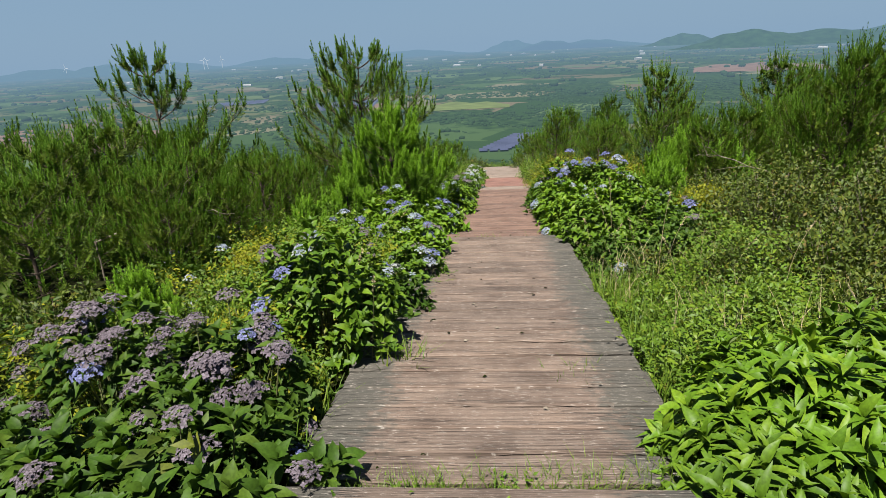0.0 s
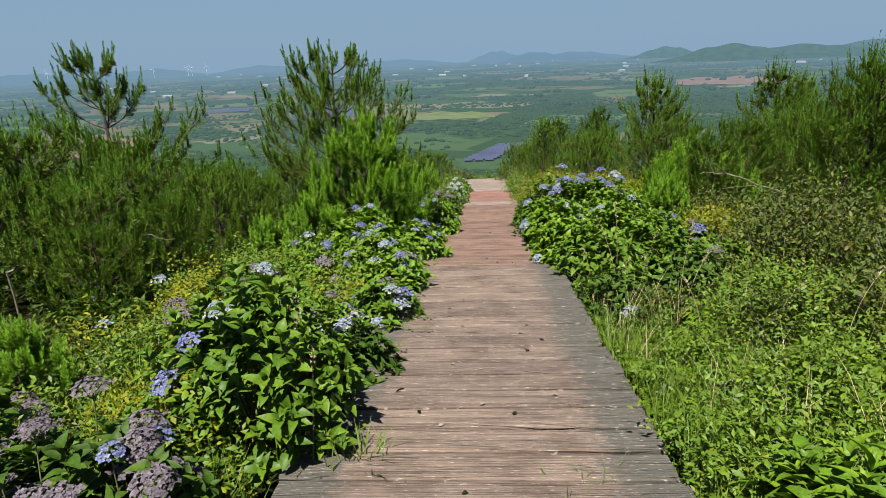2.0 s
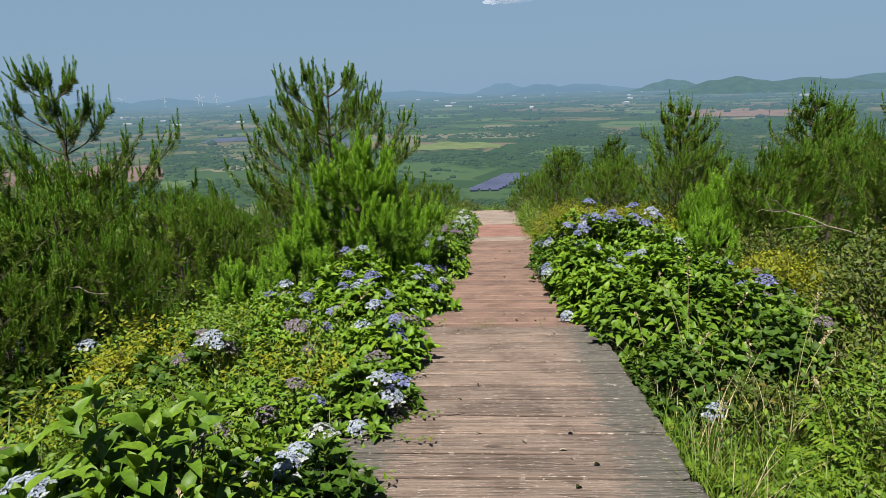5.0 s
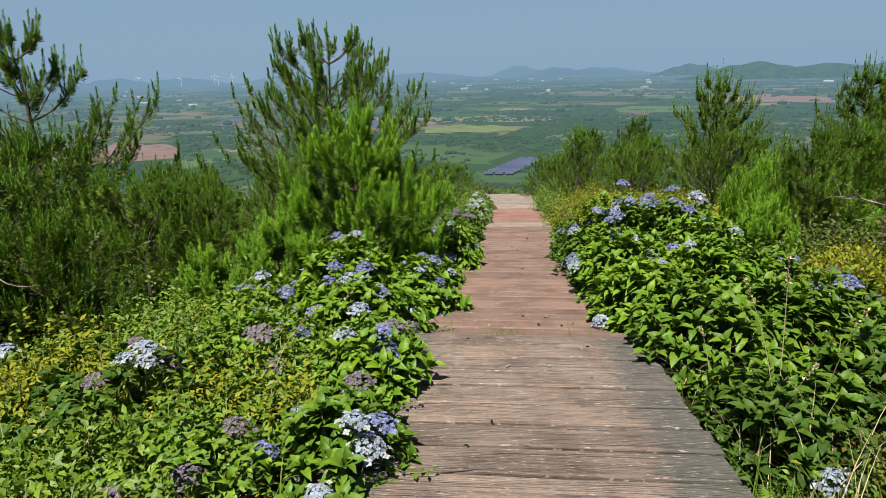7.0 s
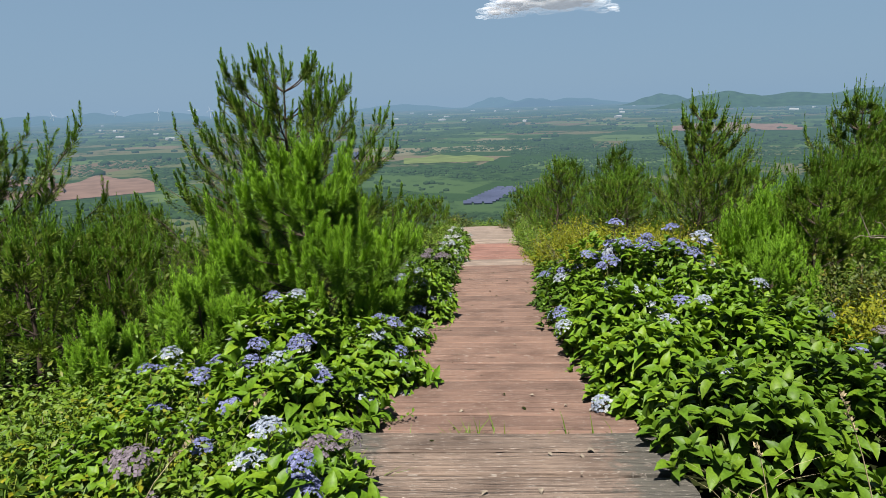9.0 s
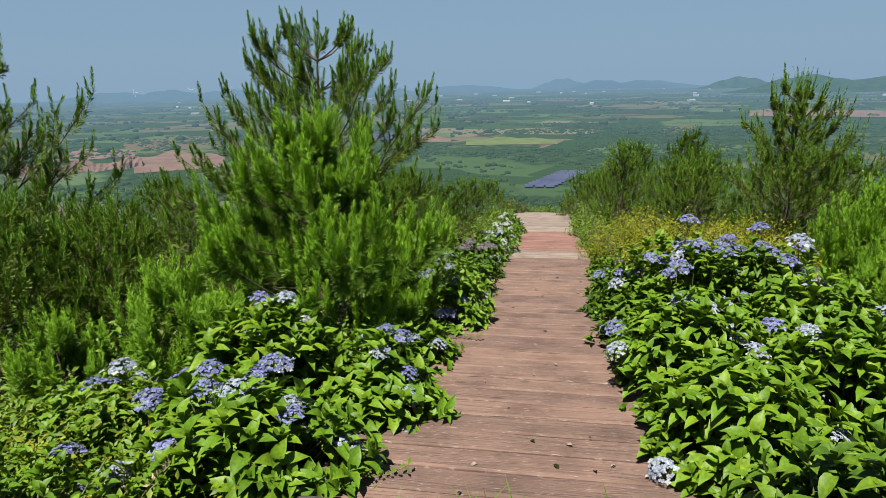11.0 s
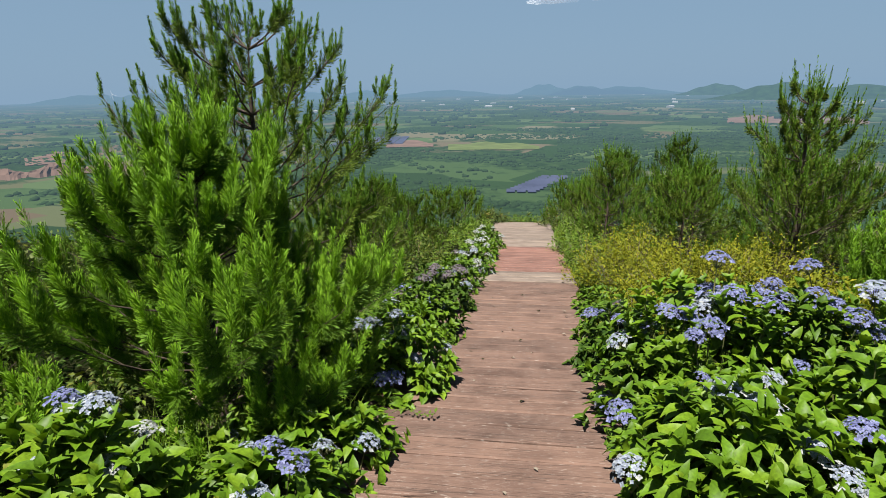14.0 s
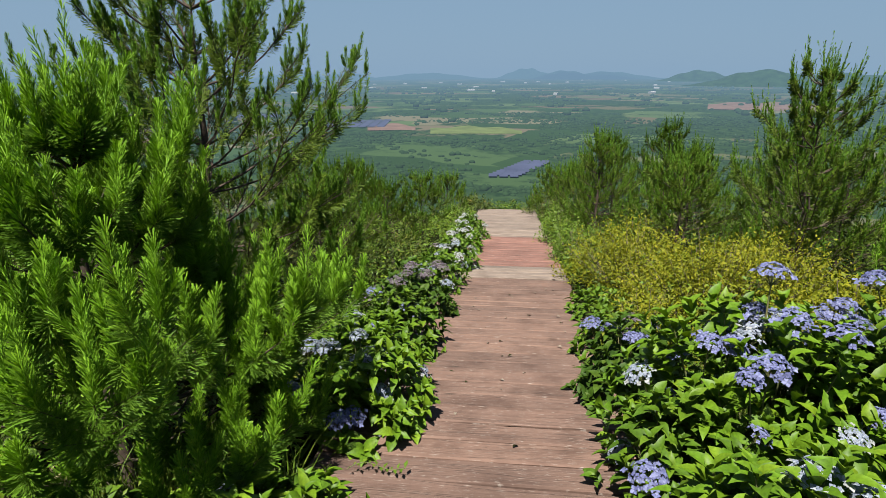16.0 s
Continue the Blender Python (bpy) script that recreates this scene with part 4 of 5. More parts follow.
G, L, D = M_LEAF, M_LEAF_LIME, M_LEAF_DARK
BL, PA, DE, WH = "blue", "pale", "dead", "white"
for k, (x, y, rx, ry, h, n, mat, blooms, leaf, label) in enumerate((
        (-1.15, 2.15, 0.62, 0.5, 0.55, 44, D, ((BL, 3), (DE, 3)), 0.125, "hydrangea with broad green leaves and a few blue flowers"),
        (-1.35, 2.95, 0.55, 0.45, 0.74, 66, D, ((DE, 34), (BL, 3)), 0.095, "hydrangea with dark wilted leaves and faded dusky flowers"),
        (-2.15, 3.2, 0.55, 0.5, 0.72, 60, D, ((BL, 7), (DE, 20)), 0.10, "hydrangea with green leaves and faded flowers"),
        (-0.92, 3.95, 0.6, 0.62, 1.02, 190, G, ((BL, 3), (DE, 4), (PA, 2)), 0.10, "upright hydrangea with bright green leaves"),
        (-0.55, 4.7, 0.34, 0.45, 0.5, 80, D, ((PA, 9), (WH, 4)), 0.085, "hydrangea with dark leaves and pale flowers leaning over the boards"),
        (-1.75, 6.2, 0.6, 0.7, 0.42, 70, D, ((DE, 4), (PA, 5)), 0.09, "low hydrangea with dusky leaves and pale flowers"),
        (-0.42, 5.8, 0.36, 0.5, 0.45, 80, G, ((PA, 6), (BL, 3)), 0.085, "small-leaved hydrangea with pale blue flowers"),
        (-0.4, 6.7, 0.42, 0.55, 0.55, 100, L, ((PA, 8), (BL, 5), (DE, 3)), 0.10, "hydrangea with lime leaves and small blue flowers"),
        (-0.75, 7.9, 0.6, 0.6, 0.62, 130, L, ((BL, 10), (PA, 5)), 0.12, "hydrangea with lime-green leaves and blue flowers"),
        (-0.95, 8.8, 0.55, 0.5, 0.85, 110, L, ((PA, 6), (WH, 4), (BL, 2)), 0.12, "hydrangea with lime-green leaves and pale lacecap flowers"),
        (-0.3, 8.9, 0.5, 0.6, 0.6, 130, L, ((PA, 7), (BL, 3)), 0.12, "hydrangea with glossy green leaves spilling over the boards"),
        (-0.2, 9.75, 0.45, 0.5, 0.5, 120, L, ((PA, 3),), 0.11, "low green hydrangea at the edge of the boards"),
        (0.05, 11.2, 0.5, 0.6, 0.78, 150, L, ((PA, 11), (BL, 3)), 0.10, "rounded hydrangea with pale blue flowers"),
        (0.1, 12.5, 0.45, 0.6, 0.66, 110, G, ((DE, 5), (BL, 5)), 0.10, "green hydrangea with dusky and violet flowers"),
        (0.15, 13.7, 0.5, 0.6, 0.66, 110, D, ((DE, 9), (BL, 4)), 0.10, "dark-leaved hydrangea with faded flowers"),
        (0.35, 15.0, 0.45, 0.7, 0.6, 100, G, ((PA, 9), (DE, 4)), 0.10, "hydrangea with pale flowers beside the boards"),
        (0.55, 16.5, 0.45, 0.8, 0.6, 100, G, ((WH, 14), (PA, 4)), 0.10, "hydrangea with whitish flowers beside the boards"),
        (0.75, 18.2, 0.42, 0.9, 0.6, 100, L, ((WH, 14),), 0.10, "hydrangea with whitish flowers near the walk's end"),
        (0.95, 20.2, 0.4, 0.9, 0.6, 90, G, ((WH, 12),), 0.10, "hydrangea with whitish flowers near the walk's end"),
        (1.78, 8.3, 0.5, 0.55, 0.72, 130, L, ((PA, 2),), 0.115, "leafy green hydrangea without flowers"),
        (2.55, 8.7, 0.6, 0.6, 0.78, 130, L, ((PA, 2), (BL, 1)), 0.12, "leafy green hydrangea without flowers"),
        (1.85, 9.35, 0.55, 0.6, 0.82, 150, L, ((PA, 5),), 0.12, "leafy hydrangea with a few pale flowers"),
        (2.75, 9.7, 0.6, 0.6, 0.92, 130, L, ((PA, 8), (BL, 2)), 0.12, "hydrangea with bright leaves and pale flowers"),
        (2.2, 10.5, 0.7, 0.62, 1.1, 200, L, ((BL, 22), (PA, 8)), 0.11, "tall hydrangea crowned with violet-blue flowers"),
        (1.9, 11.5, 0.42, 0.5, 0.7, 90, D, ((BL, 5), (DE, 3)), 0.10, "dark green hydrangea with violet flowers"),
        (1.85, 7.2, 0.5, 0.6, 0.6, 110, G, (), 0.11, "leafy green hydrangea without flowers"),
        (2.0, 6.3, 0.45, 0.5, 0.42, 80, G, (), 0.10, "low leafy green hydrangea without flowers"),
        (2.9, 6.6, 0.5, 0.5, 0.5, 80, G, ((DE, 2),), 0.10, "low leafy green hydrangea with faded flowers"),
        (2.85, 10.5, 0.55, 0.6, 1.08, 110, G, ((BL, 16), (PA, 3)), 0.11, "tall hydrangea crowned with violet-blue flowers"),
        (1.75, 10.2, 0.4, 0.5, 0.7, 90, G, ((BL, 4), (PA, 2)), 0.10, "hydrangea with violet flowers leaning over the boards"),
        (2.7, 7.6, 0.6, 0.55, 0.6, 110, G, ((PA, 1),), 0.11, "leafy green hydrangea without flowers"),
        (3.2, 9.0, 0.5, 0.6, 0.75, 90, G, ((BL, 3),), 0.11, "leafy green hydrangea with violet flowers"),
        (-1.6, 8.1, 0.6, 0.6, 0.5, 120, L, ((BL, 6), (PA, 3)), 0.08, "hydrangea with lime-green leaves and blue flowers"),
        (-1.3, 7.1, 0.6, 0.6, 0.42, 120, L, ((BL, 4), (DE, 3)), 0.065, "low hydrangea with lime-green leaves"),
        (-1.0, 5.6, 0.5, 0.5, 0.42, 110, L, ((DE, 4), (BL, 2)), 0.065, "low hydrangea with lime-green leaves and faded flowers"),
        (2.05, 12.5, 0.42, 0.55, 0.5, 80, G, ((BL, 2),), 0.095, "low green hydrangea under the yellow shrub"),
        (2.2, 13.7, 0.4, 0.6, 0.45, 70, G, (), 0.09, "low green hydrangea under the yellow shrub"),
        (3.45, 8.2, 0.42, 0.42, 0.62, 50, D, ((DE, 6), (BL, 5)), 0.10, "hydrangea with dusky leaves and violet flowers"),
        (-2.9, 5.6, 0.7, 0.8, 0.4, 60, D, ((PA, 6),), 0.09, "low shaded hydrangea with small pale flowers"),
        (-3.2, 7.0, 0.8, 0.8, 0.4, 60, D, ((PA, 8),), 0.09, "low shaded hydrangea with small pale flowers"),
        (-1.15, 9.35, 0.5, 0.42, 0.42, 90, L, ((PA, 3),), 0.105, "low lime-green hydrangea at the foot of a young pine"),
        (-0.6, 9.6, 0.45, 0.4, 0.42, 90, L, ((PA, 2), (DE, 1)), 0.105, "low lime-green hydrangea at the foot of a young pine"),
        (1.72, 5.95, 0.36, 0.45, 0.46, 70, D, ((PA, 1),), 0.085, "low leafy hydrangea leaning over the boards, coloured dark for shade"),
        (2.45, 6.15, 0.5, 0.5, 0.55, 90, D, ((DE, 3),), 0.09, "leafy hydrangea with faded flowers, coloured dark for shade"),
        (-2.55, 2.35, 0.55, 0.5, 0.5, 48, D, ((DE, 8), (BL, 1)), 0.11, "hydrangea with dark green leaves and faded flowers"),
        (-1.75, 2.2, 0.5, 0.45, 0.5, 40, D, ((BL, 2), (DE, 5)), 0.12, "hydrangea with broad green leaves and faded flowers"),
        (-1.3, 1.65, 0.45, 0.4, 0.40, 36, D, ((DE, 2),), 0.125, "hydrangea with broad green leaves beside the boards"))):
    if x < 0 and y < 7.5:
        blooms = tuple((c, max(1, round(q * (0.6 if c != DE else 0.9)))) for c, q in blooms)
    hydrangea(x, y, rx, ry, h, int(n * 1.1), label, mat, blooms, leaf * 1.08, k, singles=45 if y < 12 else 0)

hydrangea(1.75, 2.4, 0.75, 0.7, 0.5, 250, "low plant with long pointed bright green leaves", M_LEAF_LIME, (), 0.165, 90, NARROW, 0, "broad_leaved_herb", "plant", "herbs beside the boardwalk")
hydrangea(2.45, 2.6, 0.7, 0.7, 0.60, 200, "low plant with long pointed bright green leaves", M_LEAF, (), 0.165, 91, NARROW, 0, "broad_leaved_herb", "plant", "herbs beside the boardwalk")
hydrangea(1.25, 2.05, 0.45, 0.5, 0.34, 120, "low plant with long pointed bright green leaves", M_LEAF, (), 0.145, 92, NARROW, 0, "broad_leaved_herb", "plant", "herbs beside the boardwalk")


# ---- shrubs with small leaves ----
def shrub(x, y, rx, ry, h, leaves, mat, leaf, label, seed, name="shrub", group="shrubs on the hillside"):
    r = np.random.default_rng(2000 + seed)
    z = float(ground_z(x, y)) - 0.02
    e = thing(name, x, y, z, label, "shrub", group)
    twigs = max(8, leaves // 14)
    tip, out = dome_points(r, twigs, rx, ry, h, 0.6)
    n = 14
    t = r.random((twigs, n))
    p = tip[:, None] - out[:, None] * (t * 0.32 * h)[..., None] + r.normal(0, 0.035, (twigs, n, 3))
    d = unit(out[:, None] * 0.5 + r.normal(0, 0.7, (twigs, n, 3)))
    p, d = p.reshape(-1, 3), d.reshape(-1, 3)
    ok = p[:, 2] > 0.02
    p, d = p[ok], d[ok]
    up = r.normal(0, 0.5, p.shape) + np.array([0, 0, 1.0])
    V, F = scatter(*SMALL, bases(d, up), p, leaf * r.uniform(0.6, 1.3, len(p)))
    part("foliage", np_mesh("foliage", V, F, mat), e, kind="stuff")
    st = []
    for k in range(0, twigs, 7):
        root = np.array([tip[k, 0] * 0.3, tip[k, 1] * 0.3, 0.0])
        mid = np.array([tip[k, 0] * 0.7, tip[k, 1] * 0.7, tip[k, 2] * 0.6])
        st.append(tube([root, mid, tip[k]], [0.007, 0.004, 0.0015], 4))
    part("branchwork", np_mesh("twigs", *join(st), M_TWIG), e, kind="stuff")
    return e


for k, (x, y, rx, ry, h, n, mat, leaf, label) in enumerate((
        (3.3, 13.6, 1.0, 0.8, 1.0, 9000, M_YELLOW, 0.036, "dense yellow-green small-leaved shrub"),
        (3.0, 15.4, 0.9, 1.1, 1.05, 9000, M_YELLOW, 0.037, "dense yellow-green small-leaved shrub"),
        (4.3, 14.4, 0.9, 0.9, 1.0, 7000, M_YELLOW, 0.037, "yellow-green shrub with reddish twigs"),
        (2.7, 17.3, 0.6, 0.9, 0.8, 5000, M_WEED, 0.04, "bright green shrub at the edge of the boards"),
        (2.75, 19.3, 0.5, 1.0, 0.8, 4500, M_WEED, 0.045, "bright green shrub at the edge of the boards"),
        (2.35, 12.6, 0.45, 0.6, 0.7, 4500, M_YELLOW, 0.03, "yellow-green shrub overhanging the boards"),
        (1.72, 3.35, 0.36, 0.4, 0.36, 3600, M_WEED, 0.036, "low bright green shrub beside the boards"),
        (2.2, 3.9, 0.42, 0.4, 0.45, 4000, M_WEED, 0.036, "low bright green shrub beside the boards"),
        (1.78, 4.5, 0.34, 0.4, 0.38, 3400, M_WEED, 0.034, "low bright green shrub beside the boards"),
        (2.5, 4.8, 0.45, 0.45, 0.5, 4000, M_SHRUB, 0.038, "low olive shrub among the ferns"),
        (1.95, 5.5, 0.36, 0.4, 0.42, 3600, M_SHRUB, 0.036, "low olive shrub beside the boards"),
        (2.75, 5.4, 0.4, 0.45, 0.5, 3800, M_WEED, 0.04, "low bright green shrub among the ferns"),
        (3.0, 3.6, 0.5, 0.5, 0.55, 4500, M_SHRUB, 0.04, "low olive shrub among the ferns"),
        (-1.5, 5.6, 0.4, 0.45, 0.42, 3600, M_WEED, 0.036, "low bright green shrub on the bank"),
        (-2.1, 4.9, 0.45, 0.5, 0.45, 4000, M_WEED, 0.036, "low bright green shrub on the bank"),
        (-2.2, 6.4, 0.5, 0.5, 0.42, 4000, M_YELLOW, 0.034, "low yellowish shrub on the bank"),
        (-1.9, 7.4, 0.45, 0.45, 0.42, 3600, M_WEED, 0.036, "low bright green shrub on the bank"),
        (-3.0, 5.2, 0.5, 0.5, 0.45, 4000, M_SHRUB, 0.038, "low olive shrub on the bank"),
        (3.6, 6.4, 0.8, 0.9, 1.0, 11000, M_SHRUB, 0.045, "dull green shrub with yellowing leaves"),
        (4.2, 5.3, 0.8, 0.9, 1.1, 11000, M_SHRUB, 0.045, "dull green shrub with yellowing leaves"),
        (3.2, 4.6, 0.6, 0.7, 0.65, 7000, M_SHRUB, 0.042, "dull green low shrub among grass"),
        (4.4, 7.5, 0.9, 0.9, 1.2, 9000, M_SHRUB, 0.048, "dull olive shrub with reddish sprays"),
        (5.3, 6.4, 1.0, 1.0, 1.45, 10000, M_SHRUB, 0.05, "dull olive shrub below the pines"),
        (4.0, 3.6, 0.8, 0.8, 0.9, 9000, M_SHRUB, 0.045, "dull green shrub with yellowing leaves"),
        (5.2, 4.2, 0.9, 0.9, 1.3, 9000, M_SHRUB, 0.05, "dull olive shrub below the pines"),
        (2.75, 6.0, 0.5, 0.6, 0.45, 5000, M_SHRUB, 0.042, "low olive shrub beside the grass"),
        (3.9, 8.7, 0.7, 0.7, 0.8, 7000, M_YELLOW, 0.042, "yellow-green shrub behind the hydrangeas"),
        (4.5, 10.0, 0.8, 0.8, 0.85, 7000, M_SHRUB, 0.045, "olive shrub among pine saplings"),
        (3.9, 12.3, 0.7, 0.6, 0.7, 7000, M_YELLOW, 0.045, "yellow-green shrub behind the hydrangeas"),
        (-2.3, 9.6, 0.8, 0.8, 0.6, 4500, M_SHRUB, 0.04, "olive shrub beneath the pines"),
        (-1.9, 12.0, 0.7, 0.8, 0.8, 4500, M_SHRUB, 0.04, "olive shrub beneath the pines"),
        (-2.6, 7.3, 0.6, 0.6, 0.4, 3500, M_WEED, 0.035, "low bright green shrub"),
        (-1.3, 4.9, 0.5, 0.6, 0.5, 4500, M_WEED, 0.035, "low bright green shrub"),
        (-1.6, 4.0, 0.5, 0.6, 0.4, 4500, M_YELLOW, 0.03, "low yellowish small-leaved shrub"),
        (-2.4, 3.8, 0.6, 0.6, 0.4, 4000, M_WEED, 0.035, "low bright green shrub"),
        (-3.2, 4.2, 0.7, 0.7, 0.5, 4000, M_SHRUB, 0.04, "olive shrub beneath the pines"),
        (-0.2, 13.0, 0.5, 0.8, 0.55, 3000, M_WEED, 0.04, "low bright green shrub"),
        (-0.3, 16.5, 0.6, 1.2, 0.7, 4000, M_SHRUB, 0.045, "olive shrub on the slope"),
        (0.6, 22.5, 0.6, 1.4, 0.7, 4000, M_WEED, 0.05, "bright green shrub on the slope"),
        (3.4, 22.5, 0.7, 1.5, 0.9, 4500, M_WEED, 0.05, "bright green shrub on the slope"),
        (3.6, 26.5, 0.9, 1.5, 0.9, 4000, M_SHRUB, 0.06, "olive shrub on the slope"),
        (1.2, 27.6, 0.8, 1.0, 0.8, 4000, M_SHRUB, 0.06, "olive shrub on the slope"),
        (2.6, 29.5, 1.2, 1.0, 0.8, 4000, M_WEED, 0.06, "bright green shrub on the slope"))):
    shrub(x, y, rx, ry, h, int(n * (1.25 if mat == M_YELLOW else 0.75)), mat, leaf * (1.18 if mat == M_YELLOW else 1.2), label, k)


# ---- weeds and grass ----
def weeds(name, label, n, xs, ys, mat, height, leaf, per, seed, clear=1.0, lumpy=0.75):
    """A cover of small leafy plants over a stretch of ground, off the boards."""
    r = np.random.default_rng(3000 + seed)
    m = max(1, n // 42)
    cx, cy, cs = r.uniform(*xs, m), r.uniform(*ys, m), r.uniform(0.55, 1.35, m)
    spread = 0.17 * math.sqrt((xs[1] - xs[0]) * (ys[1] - ys[0]) / m / 0.12)
    q = r.integers(0, m, n)
    ox, oy = r.normal(0, spread, n), r.normal(0, spread, n)
    x, y = cx[q] + ox, cy[q] + oy
    dome = cs[q] * np.exp(-(ox ** 2 + oy ** 2) / (2 * (1.15 * spread) ** 2))
    c = 0.2 + 0.077 * (y - 3) + 0.012 * np.maximum(y - 8, 0)
    ok = np.abs(x - c) > clear
    x, y, dome = x[ok], y[ok], dome[ok]
    z = ground_z(x, y)
    lump = dome * 0.9 + 0.15 + 0.5 * lumpy * (np.sin(2.3 * x + 1.1 * y + seed) * np.sin(1.9 * y - 0.7 * x) + 0.6)
    hh = height * np.clip(lump, 0.15, 1.9) * r.uniform(0.6, 1.2, len(x))
    k = np.repeat(np.arange(len(x)), per)
    t = np.tile((np.arange(per) + 0.5) / per, len(x))
    lean = r.normal(0, 0.25, (len(x), 2))[k]
    p = np.column_stack([x[k] + lean[:, 0] * hh[k] * t, y[k] + lean[:, 1] * hh[k] * t, z[k] + hh[k] * (0.25 + 0.75 * t)])
    a = r.random(len(k)) * 2 * math.pi
    d = np.column_stack([np.cos(a), np.sin(a), r.uniform(-0.45, 0.95, len(k))])
    up = np.column_stack([r.normal(0, 0.55, len(k)), r.normal(0, 0.55, len(k)), np.ones(len(k))])
    V, F = scatter(*SMALL, bases(d, up), p, leaf * r.uniform(0.6, 1.35, len(k)))
    return tagged(new(name, np_mesh(name, V, F, mat)), label, "ground cover", kind="stuff")


def grass(name, label, n, xs, ys, mat, height, width, seed, clear=1.0, where=None):
    r = np.random.default_rng(4000 + seed)
    m = n // 14
    cx, cy = r.uniform(*xs, m), r.uniform(*ys, m)
    k = r.integers(0, m, n)
    x, y = cx[k] + r.normal(0, 0.05, n), cy[k] + r.normal(0, 0.05, n)
    c = 0.2 + 0.077 * (y - 3) + 0.012 * np.maximum(y - 8, 0)
    ok = np.abs(x - c) > clear
    x, y = x[ok], y[ok]
    z = ground_z(x, y)
    n = len(x)
    hh = height * r.uniform(0.45, 1.2, n)
    a = r.random(n) * 2 * math.pi
    bend = r.uniform(0.1, 0.75, n)
    dx, dy = np.cos(a), np.sin(a)
    rows = []
    for t, w in ((0, 1.0), (0.4, 0.9), (0.75, 0.6), (1.0, 0.05)):
        px, py = x + dx * bend * hh * t * t, y + dy * bend * hh * t * t
        pz = z + hh * (t - 0.35 * bend * t * t)
        sx, sy = -dy * width * w / 2, dx * width * w / 2
        rows += [np.column_stack([px - sx, py - sy, pz]), np.column_stack([px + sx, py + sy, pz])]
    V = np.stack(rows, axis=1).reshape(-1, 3)
    F = np.array([(0, 1, 3, 2), (2, 3, 5, 4), (4, 5, 7, 6)])[None] + (np.arange(n) * 8)[:, None, None]
    return tagged(new(name, np_mesh(name, V, F.reshape(-1, 4), mat)), label, "grass", kind="stuff")


weeds("weeds", "low yellow-green weeds on the bank", 2900, (-2.7, -0.6), (3.3, 9.3), M_WEED, 0.40, 0.046, 10, 1)
weeds("weeds", "low green weeds under the shrubs", 1300, (-2.4, -0.3), (9.5, 22), M_SHRUB, 0.34, 0.07, 8, 2, 0.9)
weeds("weeds", "bright green weeds beside the boards", 2000, (1.1, 3.8), (2.6, 5.6), M_WEED, 0.36, 0.042, 10, 3, 0.95, 1.15)
weeds("weeds", "dull weeds under the shrubs", 1600, (2.0, 9.0), (5, 24), M_SHRUB, 0.38, 0.07, 8, 4, 1.0)
weeds("weeds", "yellowish creeping weeds on the bank", 2000, (-2.9, -0.7), (2.9, 8.2), M_YELLOW, 0.36, 0.045, 9, 5)
weeds("weeds", "scrub on the falling slope", 2600, (-25, 30), (26, 70), M_SHRUB, 0.7, 0.22, 9, 6, 0)
# the pines' shade is painted into this scrub's leaf colour
weeds("weeds", "scrub under the pines, coloured dark for the shade there", 2400, (-8, -2.4), (3, 13), M_LEAF_DARK, 0.4, 0.08, 8, 7)
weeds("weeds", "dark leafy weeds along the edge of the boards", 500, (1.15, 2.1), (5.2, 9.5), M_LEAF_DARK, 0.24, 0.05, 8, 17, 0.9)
weeds("weeds", "scrub under the pines, coloured dark for the shade there", 1600, (4, 13), (2, 20), M_LEAF_DARK, 0.5, 0.08, 8, 8)
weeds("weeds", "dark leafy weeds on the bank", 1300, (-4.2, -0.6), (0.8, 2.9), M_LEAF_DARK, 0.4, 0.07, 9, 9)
weeds("weeds", "bright low weeds at the foot of the young pine", 2200, (-2.5, -0.2), (8.8, 9.9), M_WEED, 0.46, 0.05, 9, 10, 0.9)
weeds("weeds", "rank weeds on the slope above", 1300, (-9, 10), (-6, 2.2), M_SHRUB, 0.4, 0.13, 8, 11, 1.1)
weeds("weeds", "rank weeds on the open slope", 900, (-16, -6), (0, 26), M_SHRUB, 0.45, 0.16, 8, 12, 1.1)
weeds("weeds", "rank weeds on the open slope", 1200, (8, 20), (0, 26), M_SHRUB, 0.45, 0.16, 8, 13, 1.1)
weeds("weeds", "bright weeds along the edge of the boards", 2000, (-1.2, 0.9), (10.5, 24), M_WEED, 0.4, 0.06, 9, 14, 0.85)
weeds("weeds", "bright weeds along the edge of the boards", 1200, (2.0, 4.2), (11.5, 26), M_WEED, 0.4, 0.06, 9, 15, 0.9)
grass("grass", "bright grass beside the boards", 4200, (1.15, 2.7), (2.2, 5.6), M_GRASS, 0.34, 0.0065, 1, 0.93)
grass("grass", "dry straw-coloured grass among the weeds", 700, (1.3, 3.2), (2.4, 6.8), M_DRY, 0.52, 0.0045, 8, 1.0)
grass("grass", "grass among the weeds on the bank", 3500, (-2.6, -0.6), (2.2, 8), M_GRASS, 0.36, 0.008, 2, 0.93)
grass("grass", "tall grass near the pine", 1600, (-1.2, -0.1), (9.0, 10.6), M_GRASS, 0.5, 0.009, 3, 0.9)
grass("grass", "grass under the shrubs", 4500, (2.2, 5.5), (4.5, 13), M_GRASS, 0.45, 0.009, 4, 1.0)
grass("grass", "tuft of grass in the gap between two flights of boards", 2600, (-0.65, 1.0), (2.03, 2.11), M_GRASS, 0.25, 0.006, 5, -1)
weeds("weeds", "small yellow-green weeds in the gap between two flights of boards", 520, (-0.7, 1.0), (2.02, 2.11), M_WEED, 0.20, 0.030, 8, 16, -1, 0.4)
